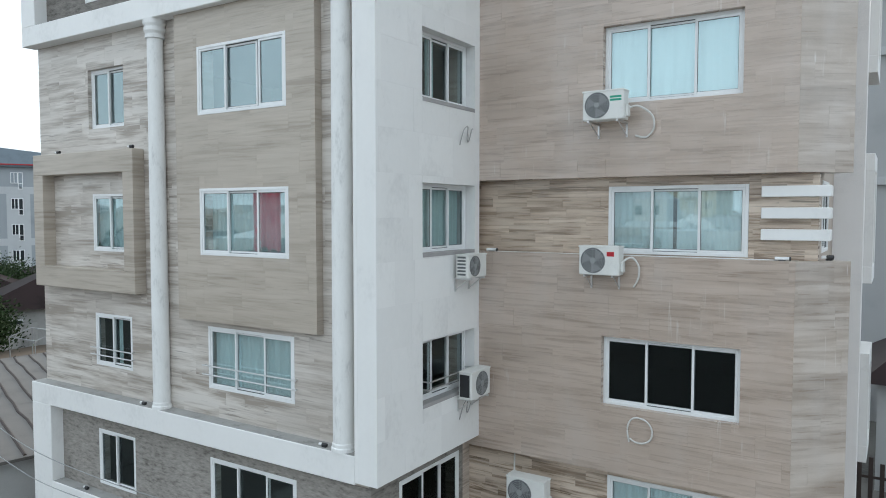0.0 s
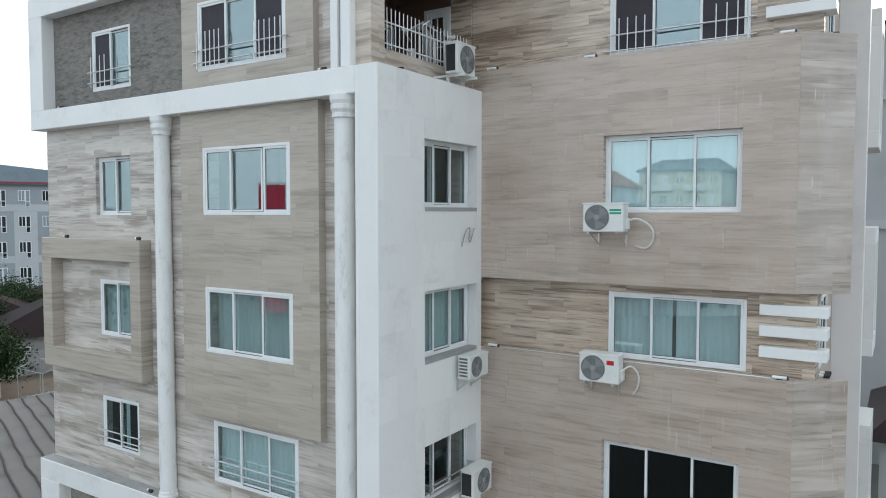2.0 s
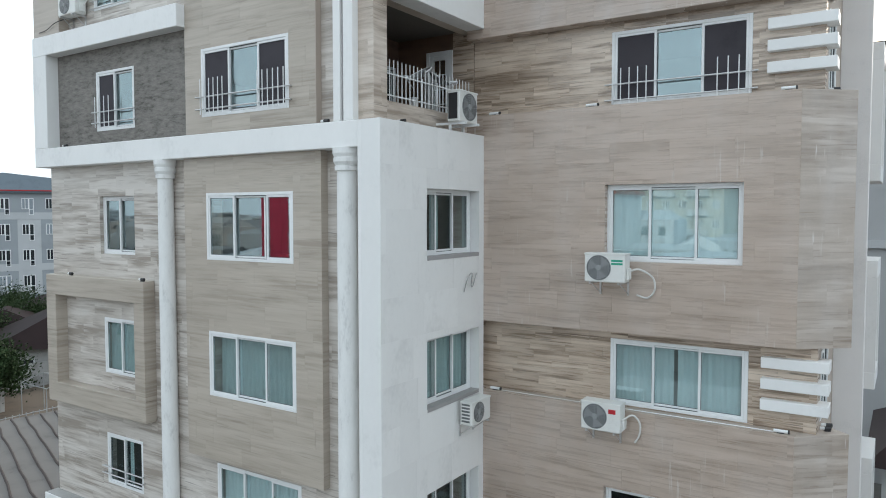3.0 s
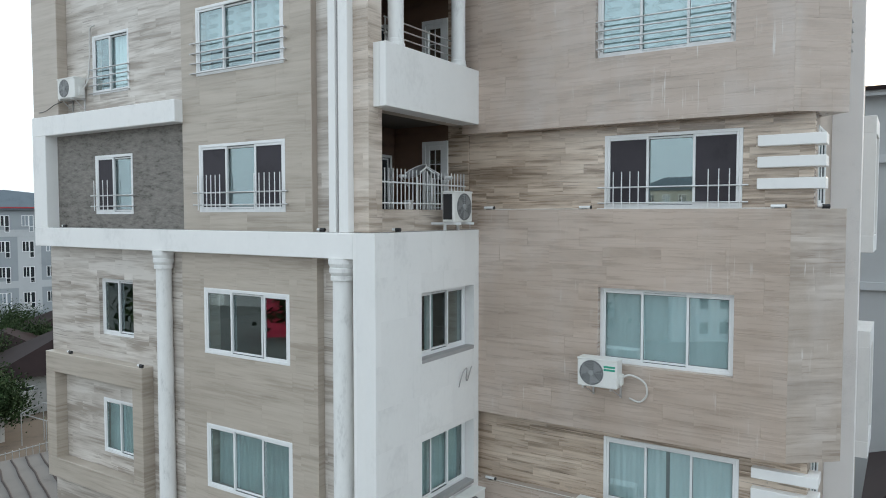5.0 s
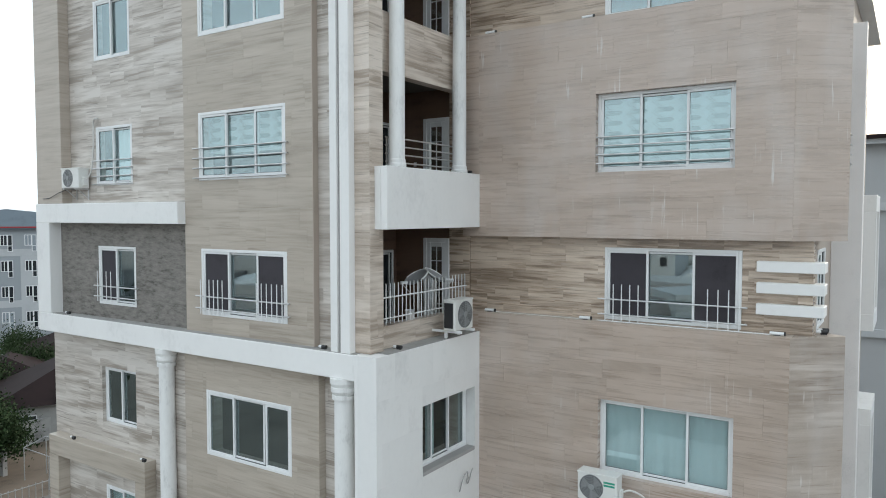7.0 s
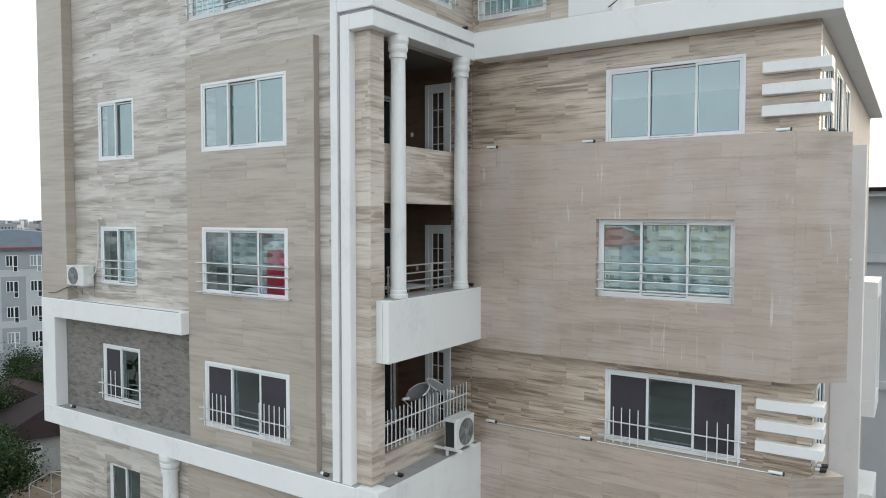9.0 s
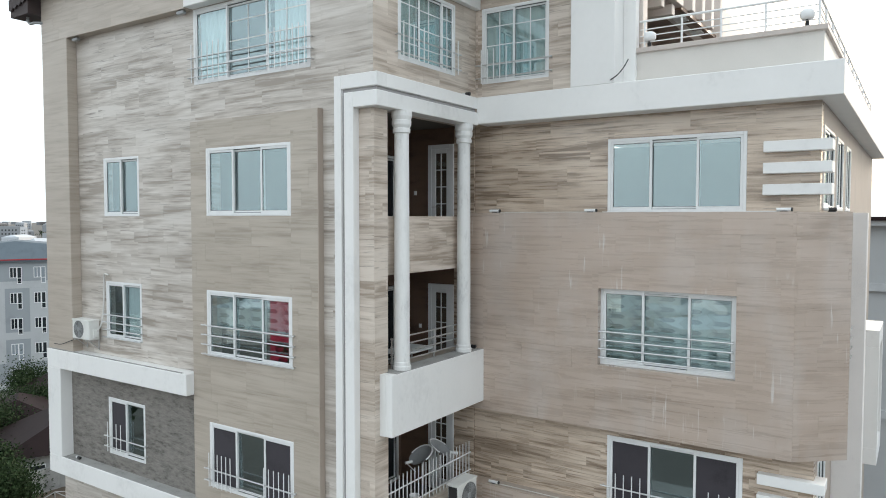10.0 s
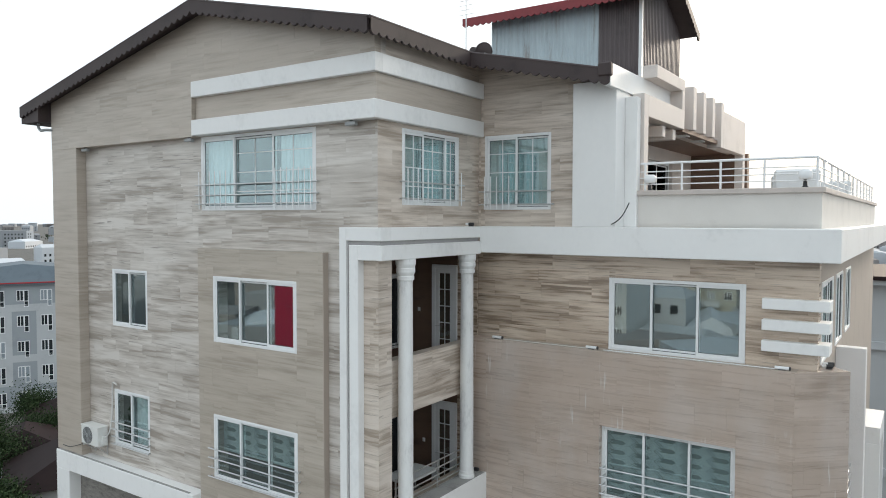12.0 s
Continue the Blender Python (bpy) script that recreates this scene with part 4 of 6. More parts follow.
M_DISH = mat("grey_dish_paint", (0.33, 0.34, 0.345), 0.45, var=0.08)
dish(-8.85, 12.85, 15.4, -20, "grey satellite dish behind the balcony railing", post=1.28, tilt=58)
dish(-8.85, 13.45, 15.4, 110, "grey satellite dish behind the balcony railing", post=1.28, tilt=58)
pot = thing("plant_pot", "small white bucket on the balcony wall", "bucket", at=(-8.58, 12.15, 15.95))
part("bucket", lathe(bmesh.new(), [(0.08, 0), (0.11, 0.2), (0.115, 0.2), (0.1, 0.19), (0.075, 0.02)], (0, 0, 0), 16), M_FRAME, pot)


# ---- air conditioners ----
M_AC = mat("off_white_enamel", (0.74, 0.74, 0.71), 0.4, var=0.05, scale=3, bump=0.02)
M_ACD = mat("fan_shadow_grey", (0.12, 0.125, 0.13), 0.5, var=0.1)
M_GRILLE = mat("grey_fan_grille", (0.30, 0.31, 0.31), 0.4, var=0.05)
M_GREEN = mat("green_sticker", (0.02, 0.33, 0.22), 0.5, var=0.03)
M_RED = mat("red_sticker", (0.45, 0.01, 0.02), 0.5, var=0.03)
M_HOSE = mat("white_pipe_wrap", (0.66, 0.65, 0.62), 0.7, var=0.1, bump=0.2)


M_BLADE = mat("grey_plastic_blades", (0.24, 0.245, 0.25), 0.5, var=0.08)


def air_conditioner(face, u0, u1, z0, z1, d0, d1, label, sticker=None, dark_end=False, hose=(), fan=0.36, bracket=True):
    """An outdoor unit on wall brackets: casing, round fan grille, louvred end, sticker, valve cover and hose."""
    ob = thing("air_conditioner", label, "air conditioner", group="outdoor air conditioners", at=face.p((u0 + u1) / 2, z0, d0))
    inv = ob.matrix_basis.inverted()

    def add(name, bm, m, parent=None, lab=""):
        p = part(name, bm, m, parent or ob, lab)
        if parent is None:
            p.matrix_parent_inverse = inv
        return p

    bm = bmesh.new()
    fbox(bm, face, u0, u1, z0, z1, d0, d1, 0.018)
    add("casing", bm, M_AC)
    bm = bmesh.new()
    fbox(bm, face, u0 - 0.01, u1 + 0.01, z1 - 0.03, z1 + 0.006, d0 - 0.005, d1 + 0.008, 0.006)
    add("lid", bm, M_AC)
    cu, cz, r = u0 + (u1 - u0) * fan, (z0 + z1) / 2, (z1 - z0) * 0.44
    # Flat dark disc painted as the shade inside the fan opening.
    bm = bmesh.new()
    m = Matrix.Translation(face.p(cu, cz, d1 + 0.001)) @ face.n.to_track_quat("Z", "Y").to_matrix().to_4x4()
    bmesh.ops.create_cone(bm, cap_ends=True, segments=32, radius1=r, radius2=r, depth=0.006, matrix=m)
    add("fan_opening", bm, M_ACD)
    bm = bmesh.new()
    for b in range(3):
        arc = [(q, 2.1 * b + w) for q, w in ((0.22, 0.0), (0.95, 0.35), (0.95, 1.35), (0.6, 1.25), (0.22, 0.6))]
        bm.faces.new([bm.verts.new(face.p(cu + q * r * math.cos(w), cz + q * r * math.sin(w), d1 + 0.006)) for q, w in arc])
    add("fan_blades", bm, M_BLADE)
    bm = bmesh.new()
    for i in range(1, 9):
        rr = r * i / 8
        n = 28
        rings = [[bm.verts.new(face.p(cu + q * math.cos(a), cz + q * math.sin(a), d1 + 0.012)) for a in [2 * math.pi * j / n for j in range(n)]] for q in (rr, rr - 0.009)]
        for j in range(n):
            bm.faces.new((rings[0][j], rings[0][(j + 1) % n], rings[1][(j + 1) % n], rings[1][j]))
    for j in range(8):
        a = math.pi * 2 * j / 8
        rod(bm, face.p(cu, cz, d1 + 0.01), face.p(cu + r * math.cos(a), cz + r * math.sin(a), d1 + 0.01), 0.004, 5)
    add("fan_grille", bm, M_GRILLE)
    bm = bmesh.new()
    bmesh.ops.create_cone(bm, cap_ends=True, segments=20, radius1=r * 0.24, radius2=r * 0.2, depth=0.02, matrix=Matrix.Translation(face.p(cu, cz, d1 + 0.016)) @ face.n.to_track_quat("Z", "Y").to_matrix().to_4x4())
    add("fan_hub", bm, M_GRILLE)
    bm = bmesh.new()
    if dark_end:
        fbox(bm, face, u0 - 0.006, u0 + 0.01, z0 + 0.06, z1 - 0.06, d0 + 0.03, d1 - 0.05)
        add("coil", bm, M_BLACK, None, "black coil at the end")
    else:
        # Dark blocks stand in for the shade in the louvre slots.
        for i in range(6):
            for j in range(3):
                z, d = z0 + 0.06 + (z1 - z0 - 0.14) * i / 5, d0 + 0.04 + (d1 - d0 - 0.1) * j / 3
                fbox(bm, face, u0 - 0.004, u0 + 0.01, z, z + 0.04, d, d + (d1 - d0) / 4.5)
        add("louvre", bm, M_ACD)
    if sticker:
        bm = bmesh.new()
        if sticker is M_GREEN:
            for z in (z1 - 0.12, z1 - 0.18):
                fbox(bm, face, u1 - 0.27, u1 - 0.04, z - 0.04, z, d1 + 0.001, d1 + 0.004)
        else:
            fbox(bm, face, u1 - 0.24, u1 - 0.09, z1 - 0.2, z1 - 0.11, d1 + 0.001, d1 + 0.004)
        add("sticker", bm, sticker, None, "small coloured maker's sticker")
    bm = bmesh.new()
    fbox(bm, face, u1 - 0.002, u1 + 0.05, z0 + 0.06, z0 + 0.28, d0 + 0.05, d0 + 0.2, 0.01)
    add("valve_cover", bm, M_AC)
    if bracket:
        for u in (u0 + 0.12, u1 - 0.12):
            bm = bmesh.new()
            fbox(bm, face, u - 0.018, u + 0.018, z0 - 0.04, z0, 0, d1 + 0.02)
            fbox(bm, face, u - 0.018, u + 0.018, z0 - 0.3, z0 - 0.04, 0, 0.03)
            rod(bm, face.p(u, z0 - 0.27, 0.02), face.p(u, z0 - 0.03, d1 - 0.06), 0.012, 6)
            add("bracket", bm, M_STEEL)
    if hose:
        add("hose", torus_arc(bmesh.new(), [face.p(*h) for h in hose], 0.02), M_HOSE)
    return ob


air_conditioner(fbay, -5.3, -4.48, 12.4, 12.97, 0.28, 0.6, "white air conditioner with a green sticker below the window", M_GREEN,
                hose=((-4.47, 12.6, 0.4), (-4.3, 12.66, 0.3), (-4.08, 12.5, 0.12), (-4.05, 12.25, 0.06), (-4.2, 12.08, 0.04), (-4.42, 12.12, 0.02)))
air_conditioner(fbay, -5.42, -4.6, 9.36, 9.94, 0.1, 0.42, "white air conditioner with a red sticker on the ledge", M_RED,
                hose=((-4.6, 9.6, 0.3), (-4.42, 9.72, 0.2), (-4.3, 9.55, 0.1), (-4.32, 9.3, 0.05), (-4.42, 9.12, 0.03)))
air_conditioner(FC, -7.08, -6.18, 4.24, 4.88, 0.35, 0.7, "grey-white air conditioner low on the wall",
                hose=((-7.03, 4.86, 0.4), (-7.13, 5.0, 0.2), (-7.2, 5.15, 0.05)))
air_conditioner(fw, 12.86, 13.66, 9.22, 9.72, 0.1, 0.4, "white air conditioner with a louvred end on the corner block", bracket=True)
air_conditioner(fw, 12.98, 13.8, 6.6, 7.2, 0.1, 0.42, "white air conditioner with a black coil end", dark_end=True, fan=0.55)
air_conditioner(Face((-8.2, 0), (0, 1), (1, 0)), 12.68, 13.42, 15.68, 16.34, 0.12, 0.42, "white air conditioner standing on the corner ledge", dark_end=True, fan=0.55, bracket=False)
slab("trim_unit_bracket", "white steel bracket under the air conditioner", "bracket", M_FRAME, ((-8.42, 12.76, 15.63), (-7.68, 12.81, 15.68)), ((-8.42, 13.28, 15.63), (-7.68, 13.33, 15.68)), ((-8.1, 12.76, 15.5), (-8.05, 12.81, 15.63)), ((-8.1, 13.28, 15.5), (-8.05, 13.33, 15.63)), bevel=0)
air_conditioner(FA, -18.55, -17.75, 18.86, 19.38, 0.06, 0.36, "small white air conditioner beside a window on the upper floor", fan=0.4,
                hose=((-17.75, 19.0, 0.2), (-17.62, 19.3, 0.08), (-17.55, 19.9, 0.05), (-17.52, 20.5, 0.05), (-17.35, 20.62, 0.12), (-17.1, 20.6, 0.18)))


# ---- slats, pipes and small lamps ----
for top in (11.09, 17.3, 23.5):
    for i in range(3):
        z1 = top - 0.395 * i
        ob = tagged(put("facade_slat", boxes(((-2.13, 14.2, z1 - 0.2), (-1.0, 14.38, z1)), ((-1.2, 14.38, z1 - 0.198), (-1.002, 14.68, z1 - 0.002)), bevel=0.008), M_WHITE), "white slat wrapping the corner of the brown wall", "slat", group="white corner slats")


def tube_lamp(x, y, z, label="small white tube lamp lying on the ledge"):
    ob = thing("wall_lamp", label, "lamp", group="small facade lamps", at=(x, y, z))
    part("tube", rod(bmesh.new(), (-0.12, 0, 0.045), (0.12, 0, 0.045), 0.032, 12), M_FRAME, ob)
    part("cap", rod(bmesh.new(), (0.12, 0, 0.045), (0.145, 0, 0.045), 0.036, 12), M_BLACK, ob)
    part("foot", boxes(((-0.06, -0.03, 0), (0.06, 0.03, 0.02))), M_BLACK, ob)


def spot(x, y, z, turn=0, label="small black spotlight on a ledge"):
    ob = thing("spotlight", label, "lamp", group="small facade lamps", at=(x, y, z))
    ob.rotation_euler = (0, 0, radians(turn))
    part("head", rod(bmesh.new(), (-0.05, 0, 0.05), (0.06, 0, 0.05), 0.036, 12), M_BLACK, ob)
    part("foot", boxes(((-0.05, -0.03, 0), (0.05, 0.03, 0.02))), M_BLACK, ob)
    part("visor", rod(bmesh.new(), (-0.13, 0, 0.05), (-0.05, 0, 0.05), 0.028, 12), M_FRAME, ob)


for z, xs in ((9.73, (-7.7, -1.75)), (15.95, (-7.75, -5.45, -1.75)), (22.2, (-7.75, -5.45, -1.75))):
    for x in xs:
        tube_lamp(x, 14.12, z)
    ob = thing("cable_pipe", "thin white cable pipe along the ledge", "pipe", at=(-6.5, 14.1, z))
    part("pipe", rod(bmesh.new(), (-1.3, 0.05, 0.012), (1.1, 0.05, 0.012), 0.009), M_HOSE, ob)
    ob = thing("cable_pipe", "thin white cable pipe along the ledge", "pipe", at=(-3, 14.1, z))
    part("pipe", rod(bmesh.new(), (-2.2, 0.05, 0.012), (1.2, 0.05, 0.012), 0.009), M_FRAME, ob)
    for y in (14.75, 15.0):
        spot(-1.05, y, z, 20)
for x, y, z in ((-17.6, 10.4, 3.42), (-15.05, 10.36, 6.02), (-9.35, 10.36, 6.02), (-18.6, 10.4, 15.5), (-9.4, 10.4, 15.5), (-18.5, 10.4, 12.12), (-15.32, 10.36, 12.12), (-8.15, 11.2, 15.5), (-8.2, 13.95, 19.08), (-8.15, 13.6, 24.8)):
    spot(x, y, z, 0)


def down_lamp(x, y, z):
    ob = thing("downlight", "small dark floodlight fixed under a band", "lamp", group="small facade lamps", at=(x, y, z))
    part("box", boxes(((-0.13, -0.05, -0.1), (0.13, 0.05, -0.02)), bevel=0.012), M_GRILLE, ob)
    part("arm", boxes(((-0.03, -0.02, -0.03), (0.03, 0.02, 0.0))), M_BLACK, ob)


for x, y, z in ((-18.42, 10.46, 26.86), (-13.98, 10.46, 26.86), (-8.95, 10.46, 26.88)):
    down_lamp(x, y, z)

# loops of spare pipe left hanging on the wall
for pts, lab in ((((-4.47, 5.98, 0.02), (-4.5, 6.14, 0.03), (-4.5, 6.3, 0.03), (-4.44, 6.43, 0.04), (-4.32, 6.5, 0.05), (-4.14, 6.47, 0.05), (-4.03, 6.36, 0.05), (-4.0, 6.22, 0.05), (-4.05, 6.08, 0.04), (-4.18, 6.0, 0.04), (-4.34, 6.0, 0.04), (-4.46, 6.06, 0.03)), "coiled white pipe end hanging below the window"),):
    tagged(put("spare_pipe", torus_arc(bmesh.new(), [fbay.p(*p) for p in pts], 0.018), M_HOSE), lab, "pipe")
for z in (12.15, 6.2):
    pts = [(13.15, z - 0.1, 0.02), (13.2, z + 0.2, 0.08), (13.35, z + 0.3, 0.1), (13.4, z + 0.05, 0.05), (13.5, z, 0.03), (13.55, z + 0.25, 0.08), (13.65, z + 0.28, 0.05)]
    tagged(put("spare_pipe", torus_arc(bmesh.new(), [fw.p(*p) for p in pts], 0.012), M_GREYSTRIP), "thin loose pipe ends on the white wall", "pipe")
tagged(put("wall_cable", torus_arc(bmesh.new(), [(-4.7, 14.2, 25.3), (-4.72, 13.98, 25.1), (-4.8, 13.87, 24.95), (-4.95, 13.87, 24.86)], 0.012), M_BLACK), "black cable hanging from the parapet", "cable")
tagged(put("wall_cable", torus_arc(bmesh.new(), [(-18.5, 10.45, 18.85), (-18.75, 10.3, 18.75), (-19.2, 10.3, 18.62), (-19.6, 10.32, 18.6)], 0.01), M_BLACK), "black cable running from the air conditioner", "cable")

for p in (((-21.5, 9.2, 5.6), (-19.0, 9.6, 4.55), (-16.5, 10.2, 3.95), (-14.5, 10.55, 3.75)), ((-21.5, 9.2, 4.7), (-19.0, 9.7, 3.7), (-16.8, 10.3, 3.2), (-15.0, 10.55, 3.0))):
    tagged(put("wall_cable", torus_arc(bmesh.new(), p, 0.011), M_GRILLE), "thin overhead cable reaching the dark stone wall", "cable")

# ---- terrace and penthouse ----
M_PARA = mat("cream_render", (0.64, 0.61, 0.57), 0.7, var=0.08, scale=1.0, bump=0.06)
M_SUNW = mat("warm_white_render", (0.66, 0.595, 0.55), 0.7, var=0.06, scale=1.0, bump=0.06)
M_COPE = mat("tan_coping_stone", (0.54, 0.48, 0.44), 0.7, var=0.12, scale=2.0, bump=0.08)
slab("floor_terrace", "stone terrace floor", "floor", M_SUNW, ((-8.0, 14.65, 24.4), (-1.3, 30, 24.7)), bevel=0)
slab("terrace_parapet", "cream rendered terrace parapet", "parapet", M_PARA, ((-4.66, 14.5, 24.8), (-1.2, 14.7, 25.46)), ((-1.4, 14.7, 24.8), (-1.202, 30, 25.458)), bevel=0)
slab("trim_coping", "tan stone coping on the parapet", "coping", M_COPE, ((-4.66, 14.44, 25.46), (-1.14, 14.76, 25.56)), ((-1.46, 14.76, 25.462), (-1.142, 30, 25.558)))
rail = thing("terrace_railing", "white steel railing round the roof terrace", "railing", at=(-1.3, 14.6, 25.56))
inv = rail.matrix_basis.inverted()
for z, r in ((26.12, 0.025), (25.95, 0.012), (25.82, 0.012), (25.69, 0.012)):
    part("bar", rod(bmesh.new(), (-4.6, 14.6, z), (-1.3, 14.6, z), r), M_FRAME, rail).matrix_parent_inverse = inv
    part("bar", rod(bmesh.new(), (-1.3, 14.6, z), (-1.3, 30, z), r), M_FRAME, rail).matrix_parent_inverse = inv
for x, y in [(x, 14.6) for x in (-4.5, -3.75, -3.0, -2.2, -1.3)] + [(-1.3, 15.6 + 1.3 * i) for i in range(12)]:
    part("post", rod(bmesh.new(), (x, y, 25.55), (x, y, 26.12), 0.022), M_FRAME, rail).matrix_parent_inverse = inv
pent = Face((-6.3, 0), (0, 1), (1, 0))
bm = wall_with_holes(pent, 15.2, 25, 24.7, 27.1, [(16.0, 17.2, 24.75, 26.8), (18.3, 19.2, 24.75, 26.7), (20.2, 22.6, 24.75, 26.7)], thick=0.25)
slab("wall_porch_upper", "cream wall over the porch", "wall", M_SUNW, ((-5.15, 15.2, 27.1), (-4.9, 25, 28.1)), bevel=0)
# Dark brown on porch end, ceiling and soffit carries the porch's shading.
slab("wall_porch_end", "porch end wall, darkened brown for shade", "wall", M_BROWNW, ((-6.3, 24.7, 24.7), (-4.5, 25, 27.1)), bevel=0)
slab("ceiling_porch", "brown boarded porch ceiling, darkened for shade", "ceiling", M_BROWNW, ((-6.3, 15.2, 27.1), (-5.15, 24.7, 27.2)), bevel=0)
tagged(put("wall_penthouse_flank", bm, M_SUNW), "cream penthouse wall facing the terrace", "wall", kind="structure")
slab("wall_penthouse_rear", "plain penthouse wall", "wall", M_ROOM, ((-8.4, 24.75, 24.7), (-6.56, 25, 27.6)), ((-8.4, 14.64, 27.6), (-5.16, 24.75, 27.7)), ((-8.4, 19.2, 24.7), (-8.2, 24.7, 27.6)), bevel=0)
for h in ((16.0, 17.2, 24.75, 26.8), (18.3, 19.2, 24.75, 26.7), (20.2, 22.6, 24.75, 26.7)):
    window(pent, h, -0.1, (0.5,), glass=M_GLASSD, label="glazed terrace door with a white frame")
slab("trim_terrace_pier", "grey-white pier beside the terrace", "pier", M_WHITE, ((-4.88, 14.4, 24.8), (-4.62, 14.62, 27.5)))
canopy = thing("terrace_canopy", "cream concrete canopy with upright fins over the terrace doors", "canopy", kind="structure")
part("frame", boxes(((-4.88, 14.92, 27.14), (-4.55, 17.6, 27.6)), ((-4.88, 15.45, 28.05), (-4.55, 17.6, 28.33)), ((-4.88, 17.4, 27.6), (-4.55, 17.6, 28.05)), bevel=0.01), M_SUNW, canopy)
part("leg", boxes(((-4.8, 14.64, 24.8), (-4.55, 14.92, 27.6)), bevel=0.01), M_SUNW, canopy)
part("soffit", boxes(((-5.14, 17.6, 27.1), (-4.6, 24.3, 27.2))), M_BROWNW, canopy, "brown boarded soffit, darkened for shade")
for y in (18.2, 19.15, 20.1):
    part("fin", boxes(((-4.9, y, 27.2), (-4.5, y + 0.28, 28.27)), bevel=0.01), M_SUNW, canopy)
part("end_panel", boxes(((-4.9, 21.1, 27.0), (-4.5, 21.4, 28.27)), ((-4.75, 21.4, 27.0), (-4.5, 24.3, 28.05)), ((-4.75, 24.0, 24.7), (-4.5, 24.3, 27.0)), bevel=0.01), M_SUNW, canopy)
for y in (16.2, 17.0):
    part("beam_end", boxes(((-5.6, y, 26.85), (-4.65, y + 0.22, 27.1)), bevel=0.01), M_SUNW, canopy)
for y in (18.3, 19.8, 22.0):
    part("lamp", boxes(((-5.0, y, 27.07), (-4.7, y + 0.35, 27.1))), M_FRAME, canopy)


def sofa(x, y, z, w, turn, label):
    ob = thing("terrace_sofa", label, "sofa", group="terrace seats", at=(x, y, z))
    ob.rotation_euler = (0, 0, radians(turn))
    part("seat", boxes(((-w / 2, -0.4, 0.08), (w / 2, 0.4, 0.45)), bevel=0.04), M_FRAME, ob)
    part("backrest", boxes(((-w / 2, 0.22, 0.4), (w / 2, 0.42, 1.35)), bevel=0.05), M_FRAME, ob)
    for s in (-1, 1):
        part("armrest", boxes(((s * w / 2 - 0.09, -0.4, 0.1), (s * w / 2 + 0.09, 0.4, 0.95)), bevel=0.05), M_FRAME, ob)
        for q in (-0.32, 0.32):
            part("leg", boxes(((s * w / 2 - 0.03, q - 0.03, 0), (s * w / 2 + 0.03, q + 0.03, 0.1))), M_GRILLE, ob)


sofa(-1.95, 17.2, 24.7, 0.9, 180, "white wicker sofa on the terrace")
sofa(-2.4, 19.6, 24.7, 1.3, 90, "white wicker sofa turned sideways on the terrace")
sofa(-2.2, 22.6, 24.7, 1.6, 0, "white wicker sofa at the far end of the terrace")
for x in (-1.5, -4.4):
    lampt = thing("parapet_lamp", "white bowl lamp on a dark parapet stem", "lamp", group="parapet lamps", at=(x, 14.62, 25.56))
    part("stem", lathe(bmesh.new(), [(0.07, 0), (0.04, 0.03), (0.03, 0.16)], (0, 0, 0), 14), M_BLACK, lampt)
    part("shade", lathe(bmesh.new(), [(0.09, 0.15), (0.125, 0.19), (0.125, 0.29), (0.08, 0.33)], (0, 0, 0), 18), M_FRAME, lampt, "white bowl shade")

# ---- stair tower on the roof ----
def corrugated(p, q, z0, z1, pitch=0.14, depth=0.03, slope=0.0):
    """A ribbed metal sheet between two plan points; its top rises by slope per metre."""
    p, q = Vector((*p, 0)), Vector((*q, 0))
    n = int((q - p).length / pitch) * 4
    out = (q - p).cross(Vector((0, 0, 1))).normalized()
    bm = bmesh.new()
    rows = []
    for i in range(n + 1):
        c = p.lerp(q, i / n) + out * depth * (1 if i % 4 in (1, 2) else 0)
        rise = slope * (q - p).length * i / n
        rows.append([bm.verts.new(c + Vector((0, 0, z))) for z in (z0, z1 + rise)])
    for a, b in zip(rows, rows[1:]):
        bm.faces.new((a[0], b[0], b[1], a[1]))
    return bm


M_TINB = mat("pale_blue_tin", (0.46, 0.54, 0.57), 0.5, metal=0.0, var=0.2, scale=1.8, stretch=(3, 3, 0.25), bump=0.05, dark=(0.27, 0.25, 0.24), lo=0.44, mid_at=0.62)
M_TIND = mat("dark_brown_tin", (0.10, 0.08, 0.08), 0.5, metal=0.0, var=0.15, scale=1.5, bump=0.05)
M_TINR = mat("red_tin_fascia", (0.22, 0.025, 0.03), 0.5, var=0.15)
tower = thing("stair_tower", "roof stair tower clad in pale blue and dark ribbed tin", "tower")
part("core", boxes(((-11.9, 21.04, 26), (-6.88, 24.94, 31.5))), M_GREYSTRIP, tower)
part("front_sheet", corrugated((-11.96, 21), (-8.15, 21), 26, 31.6), M_TINB, tower, "pale blue ribbed tin")
part("dark_sheet", corrugated((-8.15, 21), (-6.82, 21), 26, 31.6), M_TIND, tower, "dark brown ribbed tin")
part("flank_sheet", corrugated((-6.82, 21), (-6.82, 23), 26, 31.72, slope=0.27), M_TIND, tower)
part("flank_sheet", corrugated((-6.82, 23), (-6.82, 25), 26, 32.26, slope=-0.5), M_TIND, tower)
part("corner_trim", boxes(((-6.86, 20.93, 26), (-6.76, 21.03, 31.6))), M_FRAME, tower)
part("rear_sheet", corrugated((-6.82, 25), (-11.96, 25), 26, 31.6), M_TIND, tower)
part("rear_sheet", corrugated((-11.96, 25), (-11.96, 21), 26, 31.6), M_TIND, tower)
bm = bmesh.new()
